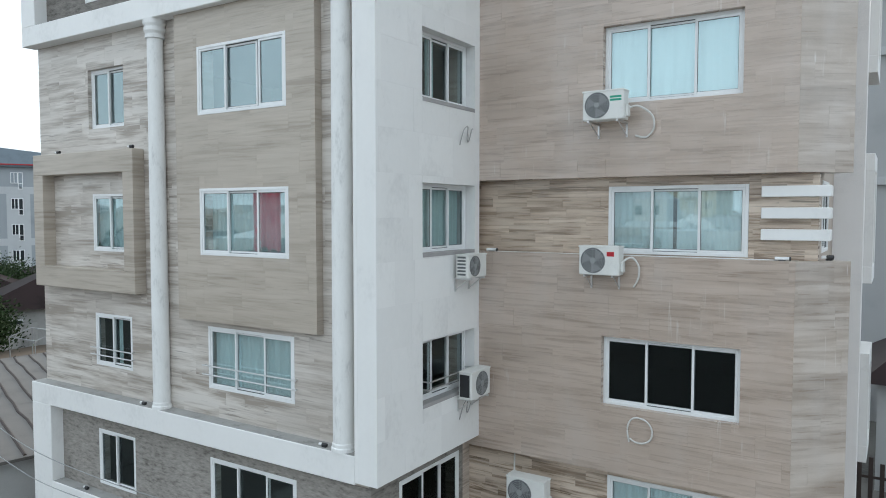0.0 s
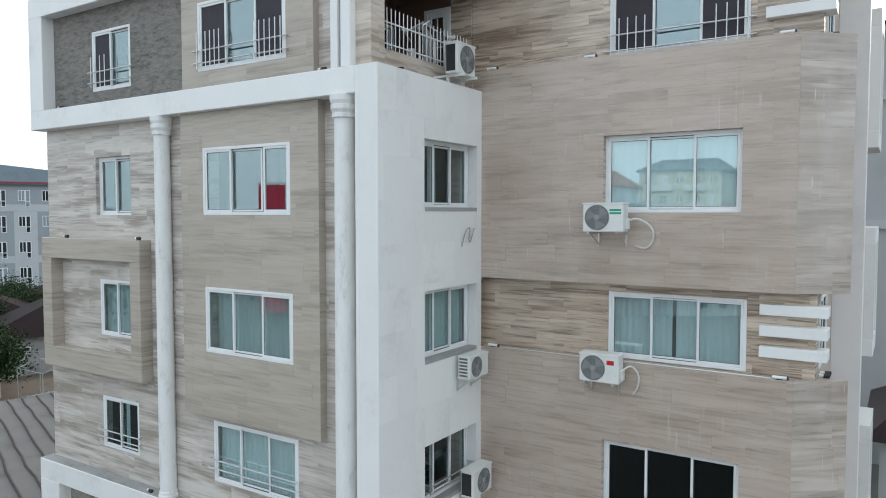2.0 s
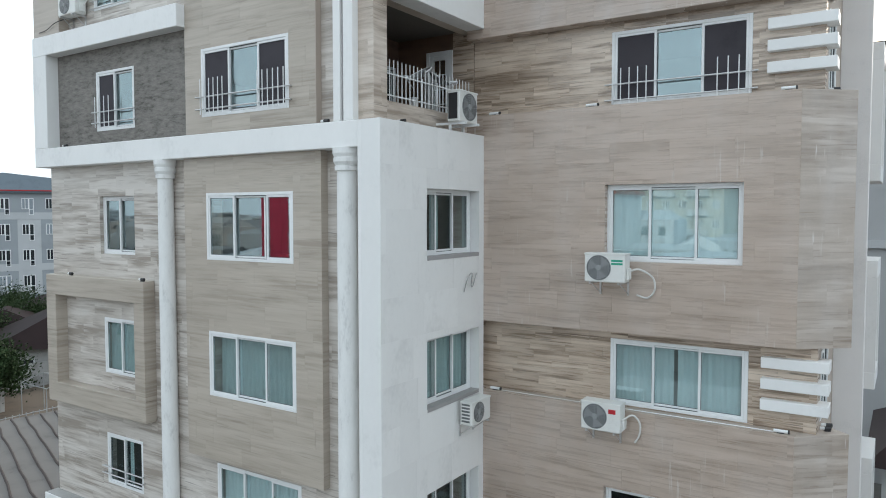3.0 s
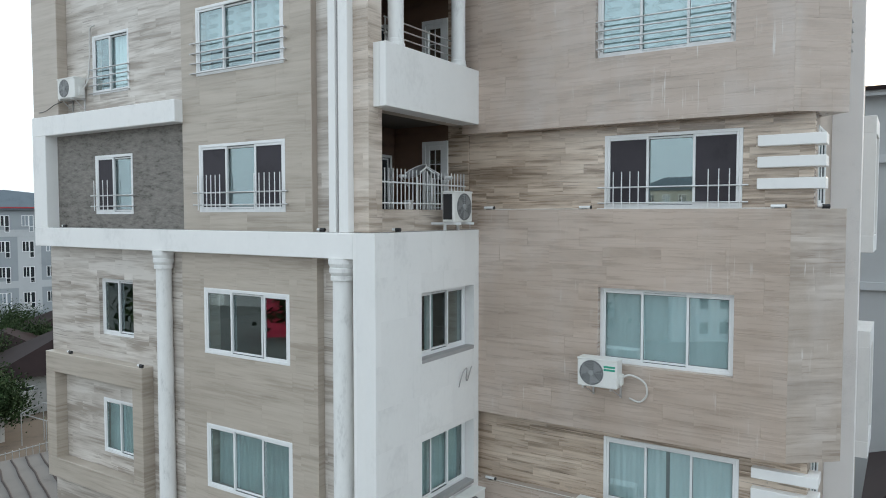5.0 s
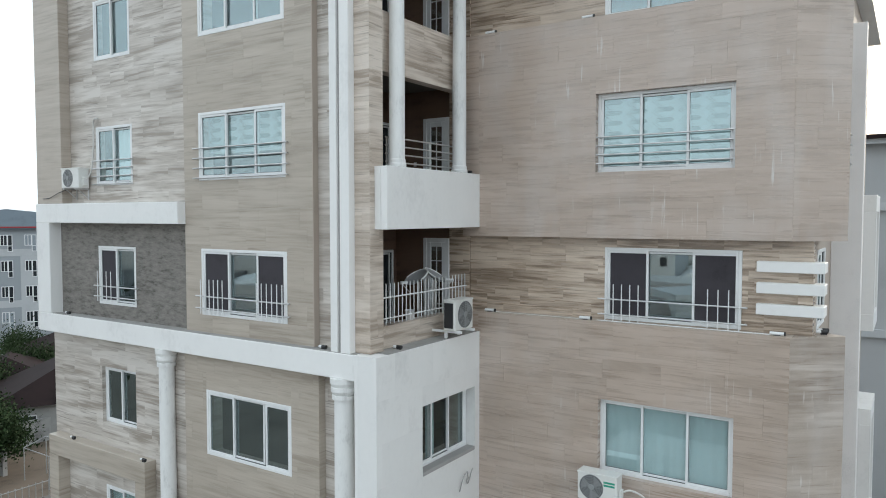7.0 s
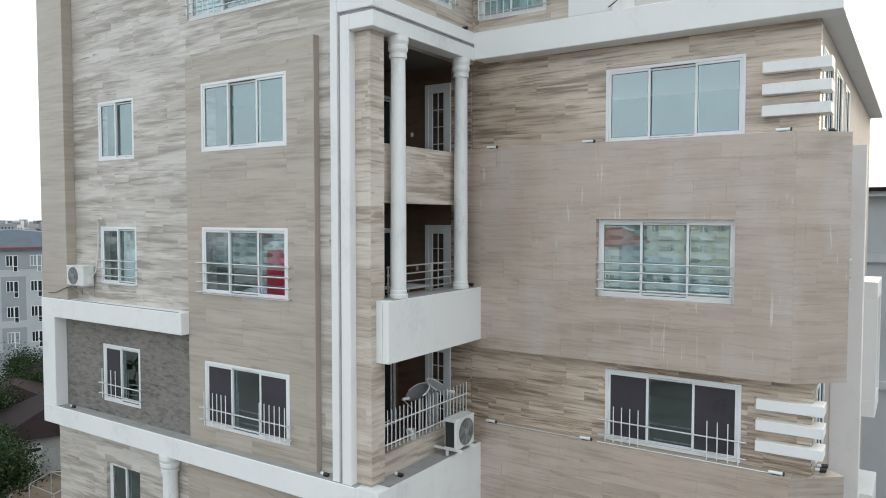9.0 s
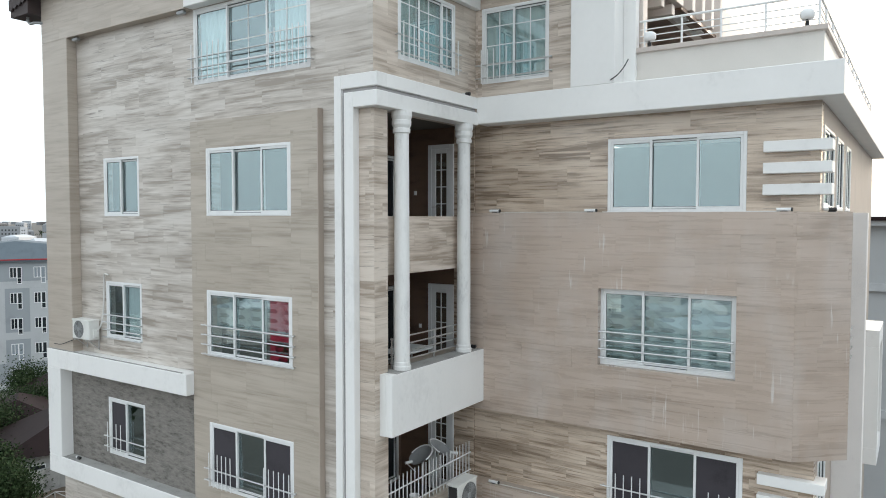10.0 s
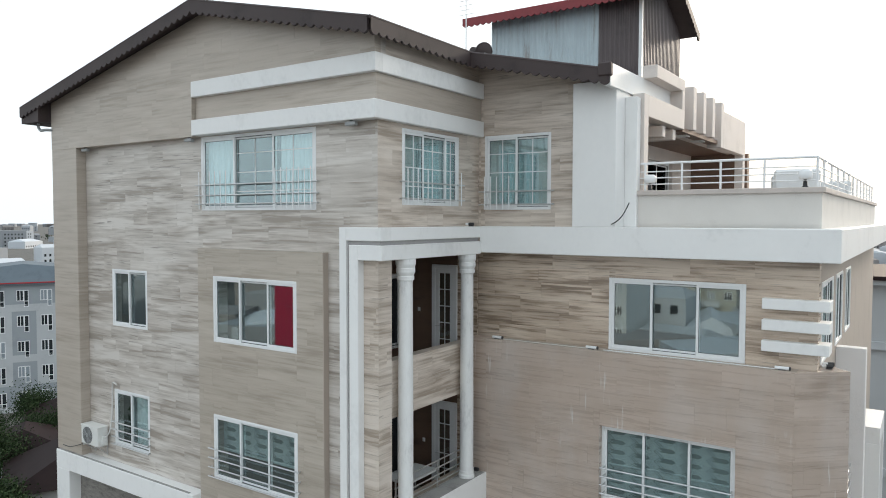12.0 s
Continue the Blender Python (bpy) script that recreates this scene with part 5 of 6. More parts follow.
for ya, za, yb, zb in ((20.45, 31.66, 23, 32.4), (23, 32.4, 25.15, 31.25)):
    q = [(-12.75, ya, za), (-6.25, ya, za), (-6.25, yb, zb), (-12.75, yb, zb)]
    t4 = [bm.verts.new(p) for p in q]
    b4 = [bm.verts.new((p[0], p[1], p[2] - 0.06)) for p in q]
    bm.faces.new(t4)
    bm.faces.new(list(reversed(b4)))
    for i in range(4):
        bm.faces.new((t4[i], b4[i], b4[(i + 1) % 4], t4[(i + 1) % 4]))
part("roof_sheet", bm, M_ROOF, tower)
part("fascia", fascia((-12.75, 20.43, 31.66), (-6.25, 20.43, 31.66)), M_TINR, tower, "red scalloped fascia")
for a, b in (((-6.22, 20.45, 31.66), (-6.22, 23, 32.4)), ((-6.22, 23, 32.4), (-6.22, 25.15, 31.25))):
    part("fascia", fascia(a, b), M_ROOF, tower)
dish(-8.75, 15.2, roof_z(-8.75) - 0.02, 235, "dark satellite dish on the roof edge", r=0.22, post=0.34, paint=M_ROOF)
dish(-9.2, 15.3, roof_z(-9.2) - 0.02, 160, "dark satellite dish on the roof edge", r=0.2, post=0.22, paint=M_ROOF)
tagged(put("gutter_pipe", torus_arc(bmesh.new(), elbow, 0.04), M_GRILLE), "grey rain pipe elbow under the eaves", "pipe")
mast = thing("antenna_mast", "thin antenna mast on the roof", "antenna", at=(-11.4, 18.5, roof_z(-11.4) - 0.05))
part("pole", rod(bmesh.new(), (0, 0, 0), (0, 0, 3.2), 0.018), M_STEEL, mast)
for i in range(5):
    part("element", rod(bmesh.new(), (-0.3 + 0.03 * i, 0, 1.9 + 0.14 * i), (0.3 - 0.03 * i, 0, 1.9 + 0.14 * i), 0.008, 6), M_STEEL, mast)

# ---- east flank details ----
slab("trim_flank_fin", "lilac-grey rendered fin wall", "fin", M_GREYPIER, ((-1.2, 17.5, 0), (-0.62, 17.8, 22.2)))
for z0, z1 in ((3.1, 6.4), (8.5, 12.35), (14.7, 18.75)):
    ob = thing("trim_flank_frame", "white projecting window frame on the flank", "wall frame", kind="structure")
    part("head", boxes(((-1.2, 24.6, z1 - 0.5), (-0.62, 27.0, z1)), bevel=0.01), M_WHITE, ob)
    part("sill", boxes(((-1.2, 24.6, z0), (-0.62, 27.0, z0 + 0.5)), bevel=0.01), M_WHITE, ob)
    part("post", boxes(((-1.2, 24.6, z0 + 0.5), (-0.62, 24.9, z1 - 0.5))), M_WHITE, ob)
    part("post", boxes(((-1.2, 26.7, z0 + 0.5), (-0.62, 27.0, z1 - 0.5))), M_WHITE, ob)
fbf = Face((-1.2, 0), (0, 1), (1, 0))
guard(fbf, 15.7, 17.1, 0.3, (19.2, 19.4, 19.6, 19.8), label="four steel bars on the flank wall", reach=0.0, root=-0.02)


# ---- town around ----
def ring_pairs(f, u0, u1, z0, z1, w=0.08):
    return ((u0, u0 + w, z0, z1), (u1 - w, u1, z0, z1), (u0 + w, u1 - w, z1 - w, z1), (u0 + w, u1 - w, z0, z0 + w), (u0 + w, u1 - w, z0 + 0.7, z0 + 0.7 + w))


M_PALEWIN = mat("curtained_far_window", (0.30, 0.34, 0.37), 0.2, var=0.1, bump=0.0)


def town_block(x0, x1, y0, y1, h, wall_m, roof_m, storeys, bays, front, label, turn=0.0, pitched=True):
    """A plain apartment house: body, roof, and rows of framed windows on the side it turns to the court."""
    cx, cy = (x0 + x1) / 2, (y0 + y1) / 2
    ob = thing("apartment_building", label, "building", at=(cx, cy, 0))
    ob.rotation_euler = (0, 0, radians(turn))
    w, d = (x1 - x0) / 2, (y1 - y0) / 2
    part("wall", boxes(((-w, -d, 0), (w, d, h))), wall_m, ob)
    bm = boxes(((-w - 0.5, -d - 0.5, h), (w + 0.5, d + 0.5, h + 0.35)))
    if pitched:
        q = [bm.verts.new(p) for p in ((-w - 0.5, -d - 0.5, h + 0.35), (w + 0.5, -d - 0.5, h + 0.35), (w + 0.5, d + 0.5, h + 0.35), (-w - 0.5, d + 0.5, h + 0.35), (-w * 0.7, 0, h + 2.6), (w * 0.7, 0, h + 2.6))]
        for f in ((0, 1, 5, 4), (2, 3, 4, 5), (1, 2, 5), (3, 0, 4)):
            bm.faces.new([q[i] for i in f])
    part("roof", bm, roof_m, ob)
    f = {"s": Face((0, -d), (1, 0), (0, -1)), "n": Face((0, d), (-1, 0), (0, 1)), "e": Face((w, 0), (0, 1), (1, 0)), "w": Face((-w, 0), (0, -1), (-1, 0))}[front]
    half = w if front in "sn" else d
    fh = h / storeys
    for k in range(storeys):
        for i in range(bays):
            u = -half + (i + 0.5) * 2 * half / bays
            z0, z1 = k * fh + 1.2, k * fh + 2.6
            low = z0 - 0.75 if front in "se" else z0
            bm = ring_on(f, u - 0.8, u, z0, z1, -0.02, 0.07, 0.08)
            fbox(bm, f, u - 0.44, u - 0.36, z0, z1, -0.02, 0.07)
            for q in ring_pairs(f, u, u + 0.55, low, z1):
                fbox(bm, f, *q, -0.02, 0.07)
            win = part("window", bm, M_FRAME, ob)
            bm = bmesh.new()
            fbox(bm, f, u - 0.74, u - 0.06, z0 + 0.07, z1 - 0.07, 0, 0.03)
            fbox(bm, f, u + 0.06, u + 0.5, low + 0.07, z1 - 0.07, 0, 0.03)
            part("pane", bm, M_DKWIN if (i * 7 + k * 3) % 4 else M_PALEWIN, win)
    return ob


M_OLIVE = mat("olive_grey_render", (0.40, 0.39, 0.34), 0.8, var=0.2, scale=0.25, bump=0.03)
far_house = town_block(-107, -95, 28, 68, 16.4, M_BLDG, M_BLUEROOF, 5, 15, "e", "five-storey blue-grey apartment building with white windows", turn=-26)
for k in range(3):
    part("pale_band", boxes(((6.0, -20 + 0.1, 13.0 - k * 6.56), (6.03, 20 - 0.1, 13.9 - k * 6.56))), M_BLDGW, far_house, "pale painted band between storeys")
for i in range(0, 15, 2):
    y = -20 + (i + 0.5) * 40 / 15
    part("pale_panel", boxes(((6.0, y - 1.3, 3.4), (6.02, y + 1.3, 12.99))), M_BLDGW, far_house, "pale painted panel round a stack of windows")
part("eave_trim", boxes(((6.5, -20.5, 16.62), (6.56, 20.5, 16.76))), M_CURTR, far_house, "thin red eave trim")
across = town_block(-40, -26, -112, -98, 20, M_OLIVE, M_BLUEROOF, 6, 5, "n", "six-storey olive-grey apartment building across the street")
for k in range(1, 6):
    for u in (-4.6, 1.0):
        part("balcony", boxes(((u, 7.0, k * 3.33), (u + 3.6, 8.1, k * 3.33 + 0.18)), ((u, 8.0, k * 3.33 + 0.18), (u + 3.6, 8.1, k * 3.33 + 1.1))), M_BLDGW, across, "pale balcony slab and parapet")
town_block(-60, -44, -72, -60, 15, M_BLDG, M_BLUEROOF, 5, 7, "n", "five-storey grey apartment building across the street")

M_BRICKRED = mat("red_cladding", (0.36, 0.014, 0.05), 0.6, var=0.12, scale=0.6)
M_BROWNROOF = mat("brown_tin_roof", (0.022, 0.013, 0.013), 0.6, var=0.2, scale=0.8)
M_REDROOF = mat("terracotta_roof", (0.30, 0.09, 0.06), 0.7, var=0.15, scale=1.0)
M_OLDWALL = mat("worn_white_wall", (0.38, 0.38, 0.37), 0.85, var=0.25, scale=0.7)
M_SHEET = mat("weathered_roof_sheet", (0.15, 0.14, 0.13), 0.6, var=0.2, scale=0.6, stretch=(1, 1, 1))
M_RUST = mat("rusty_seam", (0.045, 0.032, 0.028), 0.8, var=0.2)
M_SOIL = mat("dry_yard_soil", (0.115, 0.09, 0.068), 0.95, var=0.3, scale=0.5)
# Neighbour's grey is lightened in its colour to stand for haze.
M_GREYW = mat("hazed_neighbour_render", (0.43, 0.44, 0.445), 0.8, var=0.07, scale=0.4)
M_LEAF = mat("dark_green_leaves", (0.026, 0.046, 0.018), 0.7, var=0.4, scale=3.0, piece=0.35, bump=0.0)
M_BARK = mat("grey_brown_bark", (0.10, 0.075, 0.055), 0.9, var=0.3, scale=6)

red = thing("red_clad_tower", "tall narrow building clad in red panels", "building", at=(-69, -45, 0))
red.rotation_euler = (0, 0, radians(45))
part("wall", boxes(((-1.7, -1.7, 0), (1.7, 1.7, 16.4))), M_BRICKRED, red)
part("roof", boxes(((-1.8, -1.8, 16.4), (1.8, 1.8, 16.7))), M_BLDGW, red)


def house(x, y, w, d, h, rise, turn, wall_m, roof_m, label):
    """A low house with a hipped roof, a door and two windows on its near side."""
    ob = thing("house", label, "house", at=(x, y, 0))
    ob.rotation_euler = (0, 0, radians(turn))
    part("wall", boxes(((-w, -d, 0), (w, d, h))), wall_m, ob)
    bm = bmesh.new()
    o = 0.6
    q = [bm.verts.new(p) for p in ((-w - o, -d - o, h), (w + o, -d - o, h), (w + o, d + o, h), (-w - o, d + o, h), (-w * 0.45, 0, h + rise), (w * 0.45, 0, h + rise))]
    for f in ((0, 1, 5, 4), (2, 3, 4, 5), (1, 2, 5), (3, 0, 4), (3, 2, 1, 0)):
        bm.faces.new([q[i] for i in f])
    part("roof", bm, roof_m, ob)
    for u in (-0.55, 0.1, 0.6):
        for f, half in ((Face((w, 0), (0, 1), (1, 0)), d), (Face((0, -d), (1, 0), (0, -1)), w), (Face((0, d), (-1, 0), (0, 1)), w)):
            bm = bmesh.new()
            fbox(bm, f, u * half - 0.6, u * half + 0.6, 0.9 if u != 0.1 else 0.05, 2.2, -0.02, 0.04)
            win = part("window" if u != 0.1 else "door", bm, M_FRAME, ob)
            bm = bmesh.new()
            fbox(bm, f, u * half - 0.52, u * half + 0.52, 0.98 if u != 0.1 else 0.1, 2.12, 0.03, 0.05)
            part("pane", bm, M_DKWIN, win)
    return ob


for m in (M_BROWNROOF, M_LEAF, M_SHEET):
    m.node_tree.nodes["Principled BSDF"].inputs["Specular IOR Level"].default_value = 0.12
house(-61.0, 33.6, 4.5, 5.5, 3.0, 2.9, -26, M_OLDWALL, M_BROWNROOF, "low white house with a dark brown hipped roof")
town_block(-46, -35, -82, -70, 16.5, M_BLDGW, M_REDROOF, 5, 4, "n", "five-storey pale house with a terracotta roof")
slab("garden_wall", "worn white garden wall", "wall", M_OLDWALL, ((-58, 24.0, 0), (-57.6, 33, 1.9)), ((-57.6, 24.0, 0), (-52, 24.3, 1.7)))
slab("yard", "dry brown yard soil", "ground", M_SOIL, ((-57.5, 14, 0), (-42, 34, 0.06)), bevel=0)

fence = thing("yard_fence", "thin dark steel fence round the yard", "fence", at=(-44.5, 22, 0))
for i in range(40):
    part("bar", rod(bmesh.new(), (0, -8 + 0.4 * i, 0), (0, -8 + 0.4 * i, 1.7), 0.025, 5), M_GRILLE, fence)
for z in (0.3, 1.6):
    part("rail", rod(bmesh.new(), (0, -8, z), (0, 7.6, z), 0.03, 6), M_GRILLE, fence)
shed = thing("steel_frame", "grey welded steel frame in the yard", "frame", at=(-48.5, 26.0, 0))
for x in (-1.6, 1.6):
    for y in (-1.5, 0, 1.5):
        part("post", rod(bmesh.new(), (x, y, 0), (x, y, 2.3 + (0.4 if y == 0 else 0)), 0.032), M_GRILLE, shed)
    for y in (-1.5, 0):
        part("rafter", rod(bmesh.new(), (x, y, 2.7 if y == 0 else 2.3), (x, y + 1.5, 2.3 if y == 0 else 2.7), 0.03), M_GRILLE, shed)
for y in (-1.5, 0, 1.5):
    part("beam", rod(bmesh.new(), (-1.6, y, 2.3 + (0.4 if y == 0 else 0)), (1.6, y, 2.3 + (0.4 if y == 0 else 0)), 0.03), M_GRILLE, shed)

# low workshop with a patched sheet roof against the west flank
shop = thing("workshop", "low workshop with a weathered sheet roof and rusty seams", "building", at=(-29.6, 15.7, 0))
shop.rotation_euler = (0, 0, radians(-19))
part("wall", boxes(((-8.5, -2.6, 0), (7.9, 3.4, 2.95))), M_OLDWALL, shop)
rb = bmesh.new()
rp = [(-9.2, -3.1, 3.05), (8.2, -3.1, 3.05), (8.2, 3.9, 3.35), (-9.2, 3.9, 3.35)]
rt = [rb.verts.new(p) for p in rp]
rl = [rb.verts.new((p[0], p[1], p[2] - 0.1)) for p in rp]
rb.faces.new(rt)
rb.faces.new(list(reversed(rl)))
for i in range(4):
    rb.faces.new((rt[i], rl[i], rl[(i + 1) % 4], rt[(i + 1) % 4]))
part("roof", rb, M_SHEET, shop)
rng = random.Random(4)
for i in range(10):
    y = -2.75 + i * 0.67
    z = 3.06 + (y + 3.1) / 7 * 0.3
    bm = bmesh.new()
    a = Vector((-9.0, y + 0.25, z))
    for k in range(12):
        b = Vector((-9.0 + (k + 1) * 1.42, y + 0.25  + rng.uniform(-0.06, 0.06), z))
        rod(bm, a, b, 0.055, 6)
        a = b
    part("seam", bm, M_RUST, shop, "rusty dark roof seam")
fsh = Face((0, -2.6), (1, 0), (0, -1))
for u in (-6, -3, 0.0, 3.0, 5.0, 6.9):
    win = part("window", ring_on(fsh, u - 0.7, u + 0.7, 0.8, 2.3, -0.02, 0.06, 0.09), M_FRAME, shop)
    bm = bmesh.new()
    fbox(bm, fsh, u - 0.62, u + 0.62, 0.88, 2.22, 0, 0.03)
    part("pane", bm, M_DKWIN, win)


def tree(x, y, h, r, seed, label):
    """A tapered trunk, forking limbs and a ragged crown of many small leaf clumps."""
    rnd = random.Random(seed)
    ob = thing("tree", label, "tree", group="garden trees", at=(x, y, 0))
    bm = bmesh.new()
    bmesh.ops.create_cone(bm, cap_ends=True, segments=10, radius1=0.2, radius2=0.11, depth=h * 0.5, matrix=Matrix.Translation((0, 0, h * 0.25)))
    tips = []
    for i in range(9):
        a, e = rnd.uniform(0, 6.28), rnd.uniform(0.3, 1.2)
        p = Vector((0, 0, h * rnd.uniform(0.3, 0.5)))
        q = p + Vector((math.cos(a) * math.cos(e), math.sin(a) * math.cos(e), math.sin(e))) * r * rnd.uniform(0.6, 1.0)
        rod(bm, p, q, 0.05, 6)
        tips.append(q)
    part("trunk", bm, M_BARK, ob)
    verts, faces = [], []
    for k in range(8000):
        t = rnd.choice(tips)
        c = t + Vector([rnd.gauss(0, 1) for _ in range(3)]) * r * 0.34
        if c.z < h * 0.16:
            continue
        n = Vector([rnd.gauss(0, 1) for _ in range(3)]).normalized()
        s = rnd.uniform(0.06, 0.14)
        u = n.orthogonal().normalized() * s
        v = n.cross(u) * 0.6
        b = len(verts)
        verts += [c - u, c + v, c + u, c - v]
        faces.append((b, b + 1, b + 2, b + 3))
    me = bpy.data.meshes.new("crown")
    me.from_pydata(verts, [], faces)
    me.materials.append(M_LEAF)
    crown = new("crown", me)
    crown.parent = ob
    tagged(crown, kind="stuff")


tree(-53.2, 23.9, 4.8, 2.0, 1, "dense dark green garden tree by the wall")
tree(-58.2, 25.7, 4.6, 1.9, 2, "dense dark green garden tree behind the wall")
tree(-51.7, 21.5, 3.2, 1.5, 3, "bushy dark green garden tree")

for i, (x, y, h) in enumerate(((-70, 31, 5.0), (-75, 37, 5.4), (-68, 39, 4.6), (-80, 34, 5.2), (-84, 41, 5.0), (-73, 27, 4.6), (-66, 26, 4.2))):
    tree(x, y, h, 2.3, 30 + i, "dark green tree among the low houses")
house(-78, 43, 4, 5, 3.0, 2.4, -20, M_OLDWALL, M_BROWNROOF, "low house with a dark brown roof among trees")
house(-72, 34, 3.5, 4, 2.8, 2.0, -30, M_OLDWALL, M_BROWNROOF, "small house with a dark brown roof among trees")

# neighbour on the east side
nb = thing("neighbour_building", "grey rendered neighbour with a dark eave", "building", at=(6.5, 47, 0))
part("wall", boxes(((-8.6, -5, 0), (8.6, 5, 21.7))), M_GREYW, nb)
part("ledge", boxes(((-8.7, -5.2, 18.4), (8.7, -5, 18.8))), M_BLDGW, nb)
part("ledge", boxes(((-8.7, -5.2, 12.0), (8.7, -5, 12.4))), M_BLDGW, nb)
part("roof", boxes(((-9.2, -5.8, 21.95), (9.2, 5.8, 22.15))), M_BROWNROOF, nb)
part("eave", boxes(((-9.0, -5.6, 21.7), (9.0, 5.6, 21.95))), M_BLDGW, nb, "pale eave board")
house(3.5, 35.5, 4.0, 4.0, 4.2, 2.2, 0, M_GREYW, M_BROWNROOF, "grey outbuilding with a dark roof behind the block")
fence = thing("lane_fence", "rusty picket fence along the lane", "fence", at=(1.2, 30, 0))
for i in range(14):
    part("picket", boxes(((-2.6 + 0.36 * i, -0.03, 0), (-2.45 + 0.36 * i, 0.03, 1.5 + 0.1 * (i % 3)))), M_RUST, fence)
part("rail", boxes(((-2.7, 0.03, 0.9), (2.6, 0.07, 1.0))), M_RUST, fence)

# the town out to the horizon
rng = random.Random(11)


def town_stuff(name, n, rmin, rmax, hmin, hmax, material, label, seed):
    rnd = random.Random(seed)
    verts, faces = [], []
    for _ in range(n):
        a = rnd.uniform(0, 2 * math.pi)
        rr = rmin + (rmax - rmin) * rnd.random() ** 1.6
        x, y = rr * math.cos(a), rr * math.sin(a)
        # keep the near plots and the houses built in full clear
        if -120 < x < 22 and -66 < y < 72:
            continue
        w, d = rnd.uniform(4, 11), rnd.uniform(4, 9)
        h = rnd.uniform(hmin, hmax) * (1.5 if rnd.random() < 0.12 else 1)
        t = rnd.uniform(0, math.pi)
        ct, st = math.cos(t), math.sin(t)
        b = len(verts)
        top = h + (rnd.uniform(1, 2.6) if rnd.random() < 0.5 else 0.01)
        for px, py, pz in ((-w, -d, 0), (w, -d, 0), (w, d, 0), (-w, d, 0), (-w, -d, h), (w, -d, h), (w, d, h), (-w, d, h), (-w * 0.8, 0, top), (w * 0.8, 0, top)):
            verts.append((x + px * ct - py * st, y + px * st + py * ct, pz))
        faces += [tuple(b + i for i in f) for f in ((0, 1, 5, 4), (1, 2, 6, 5), (2, 3, 7, 6), (3, 0, 4, 7), (4, 5, 9, 8), (6, 7, 8, 9), (5, 6, 9), (7, 4, 8))]
        for k in range(max(1, int(h / 3.1))):
            for side in (-1, 1):
                for q in range(int(w / 1.4)):
                    u = -w + 1.2 + q * 2.6
                    if u > w - 1:
                        continue
                    z = 1.0 + 3.1 * k
                    b = len(verts)
                    for du, dz in ((0, 0), (1.1, 0), (1.1, 1.4), (0, 1.4)):
                        px, py = u + du, side * (d + 0.06)
                        verts.append((x + px * ct - py * st, y + px * st + py * ct, z + dz))
                    faces.append((b, b + 1, b + 2, b + 3))
    me = bpy.data.meshes.new(name)
    me.from_pydata(verts, [], faces)
    me.materials.append(material)
    me.materials.append(M_DKWIN)
    for poly in me.polygons:
        if poly.area < 1.6:
            poly.material_index = 1
    tagged(new(name, me), label, "town", kind="stuff")


# Distance haze is mixed into these colours: paler, bluer, less red.
M_TOWN = mat("hazed_town_render", (0.40, 0.42, 0.445), 0.85, var=0.1, scale=0.05, piece=0.4, bump=0.0)
M_TOWNR = mat("hazed_town_brick", (0.26, 0.245, 0.24), 0.85, var=0.15, scale=0.05, piece=0.45, bump=0.0)
town_stuff("town_houses", 1900, 60, 2600, 5, 11, M_TOWN, "pale town houses reaching to the horizon", 5)
town_stuff("town_houses", 1300, 55, 2600, 4, 9, M_TOWNR, "darker brick town houses reaching to the horizon", 6)

# tree belts between the houses
rnd = random.Random(21)
verts, faces = [], []
for _ in range(420):
    a, rr = rnd.uniform(0, 6.283), 60 + 900 * rnd.random() ** 1.5
    cx, cy = rr * math.cos(a), rr * math.sin(a)
    if -112 < cx < 22 and -20 < cy < 72:
        continue
    size = rnd.uniform(2.0, 3.6)
    for _ in range(90):
        c = Vector((cx, cy, size * 1.3)) + Vector((rnd.gauss(0, 1), rnd.gauss(0, 1), rnd.gauss(0, 0.7))) * size * 0.6
        u = Vector([rnd.gauss(0, 1) for _ in range(3)]).normalized() * rnd.uniform(0.4, 0.9)
        v = u.orthogonal().normalized() * rnd.uniform(0.3, 0.7)
        b = len(verts)
        verts += [c - u, c + v, c + u, c - v]
        faces.append((b, b + 1, b + 2, b + 3))
me = bpy.data.meshes.new("town_trees")
me.from_pydata(verts, [], faces)
me.materials.append(M_LEAF)
tagged(new("town_trees", me), "dark green trees scattered through the town", "trees", kind="stuff")


# ---- stone cladding, piece by piece ----
def cut_out(rect, holes):
    """What is left of a rectangle once the openings are taken out of it."""
    todo = [rect]
    for h in holes:
        nxt = []
        for a, b, c, d in todo:
            if h[1] <= a or h[0] >= b or h[3] <= c or h[2] >= d:
                nxt.append((a, b, c, d))
                continue
            if h[0] > a:
                nxt.append((a, h[0], c, d))
            if h[1] < b:
                nxt.append((h[1], b, c, d))
            m, n = max(a, h[0]), min(b, h[1])
            if h[2] > c:
                nxt.append((m, n, c, h[2]))
            if h[3] < d:
                nxt.append((m, n, h[3], d))
        todo = nxt
    return [r for r in todo if r[1] - r[0] > 0.03 and r[3] - r[2] > 0.03]


tile_total = [0]


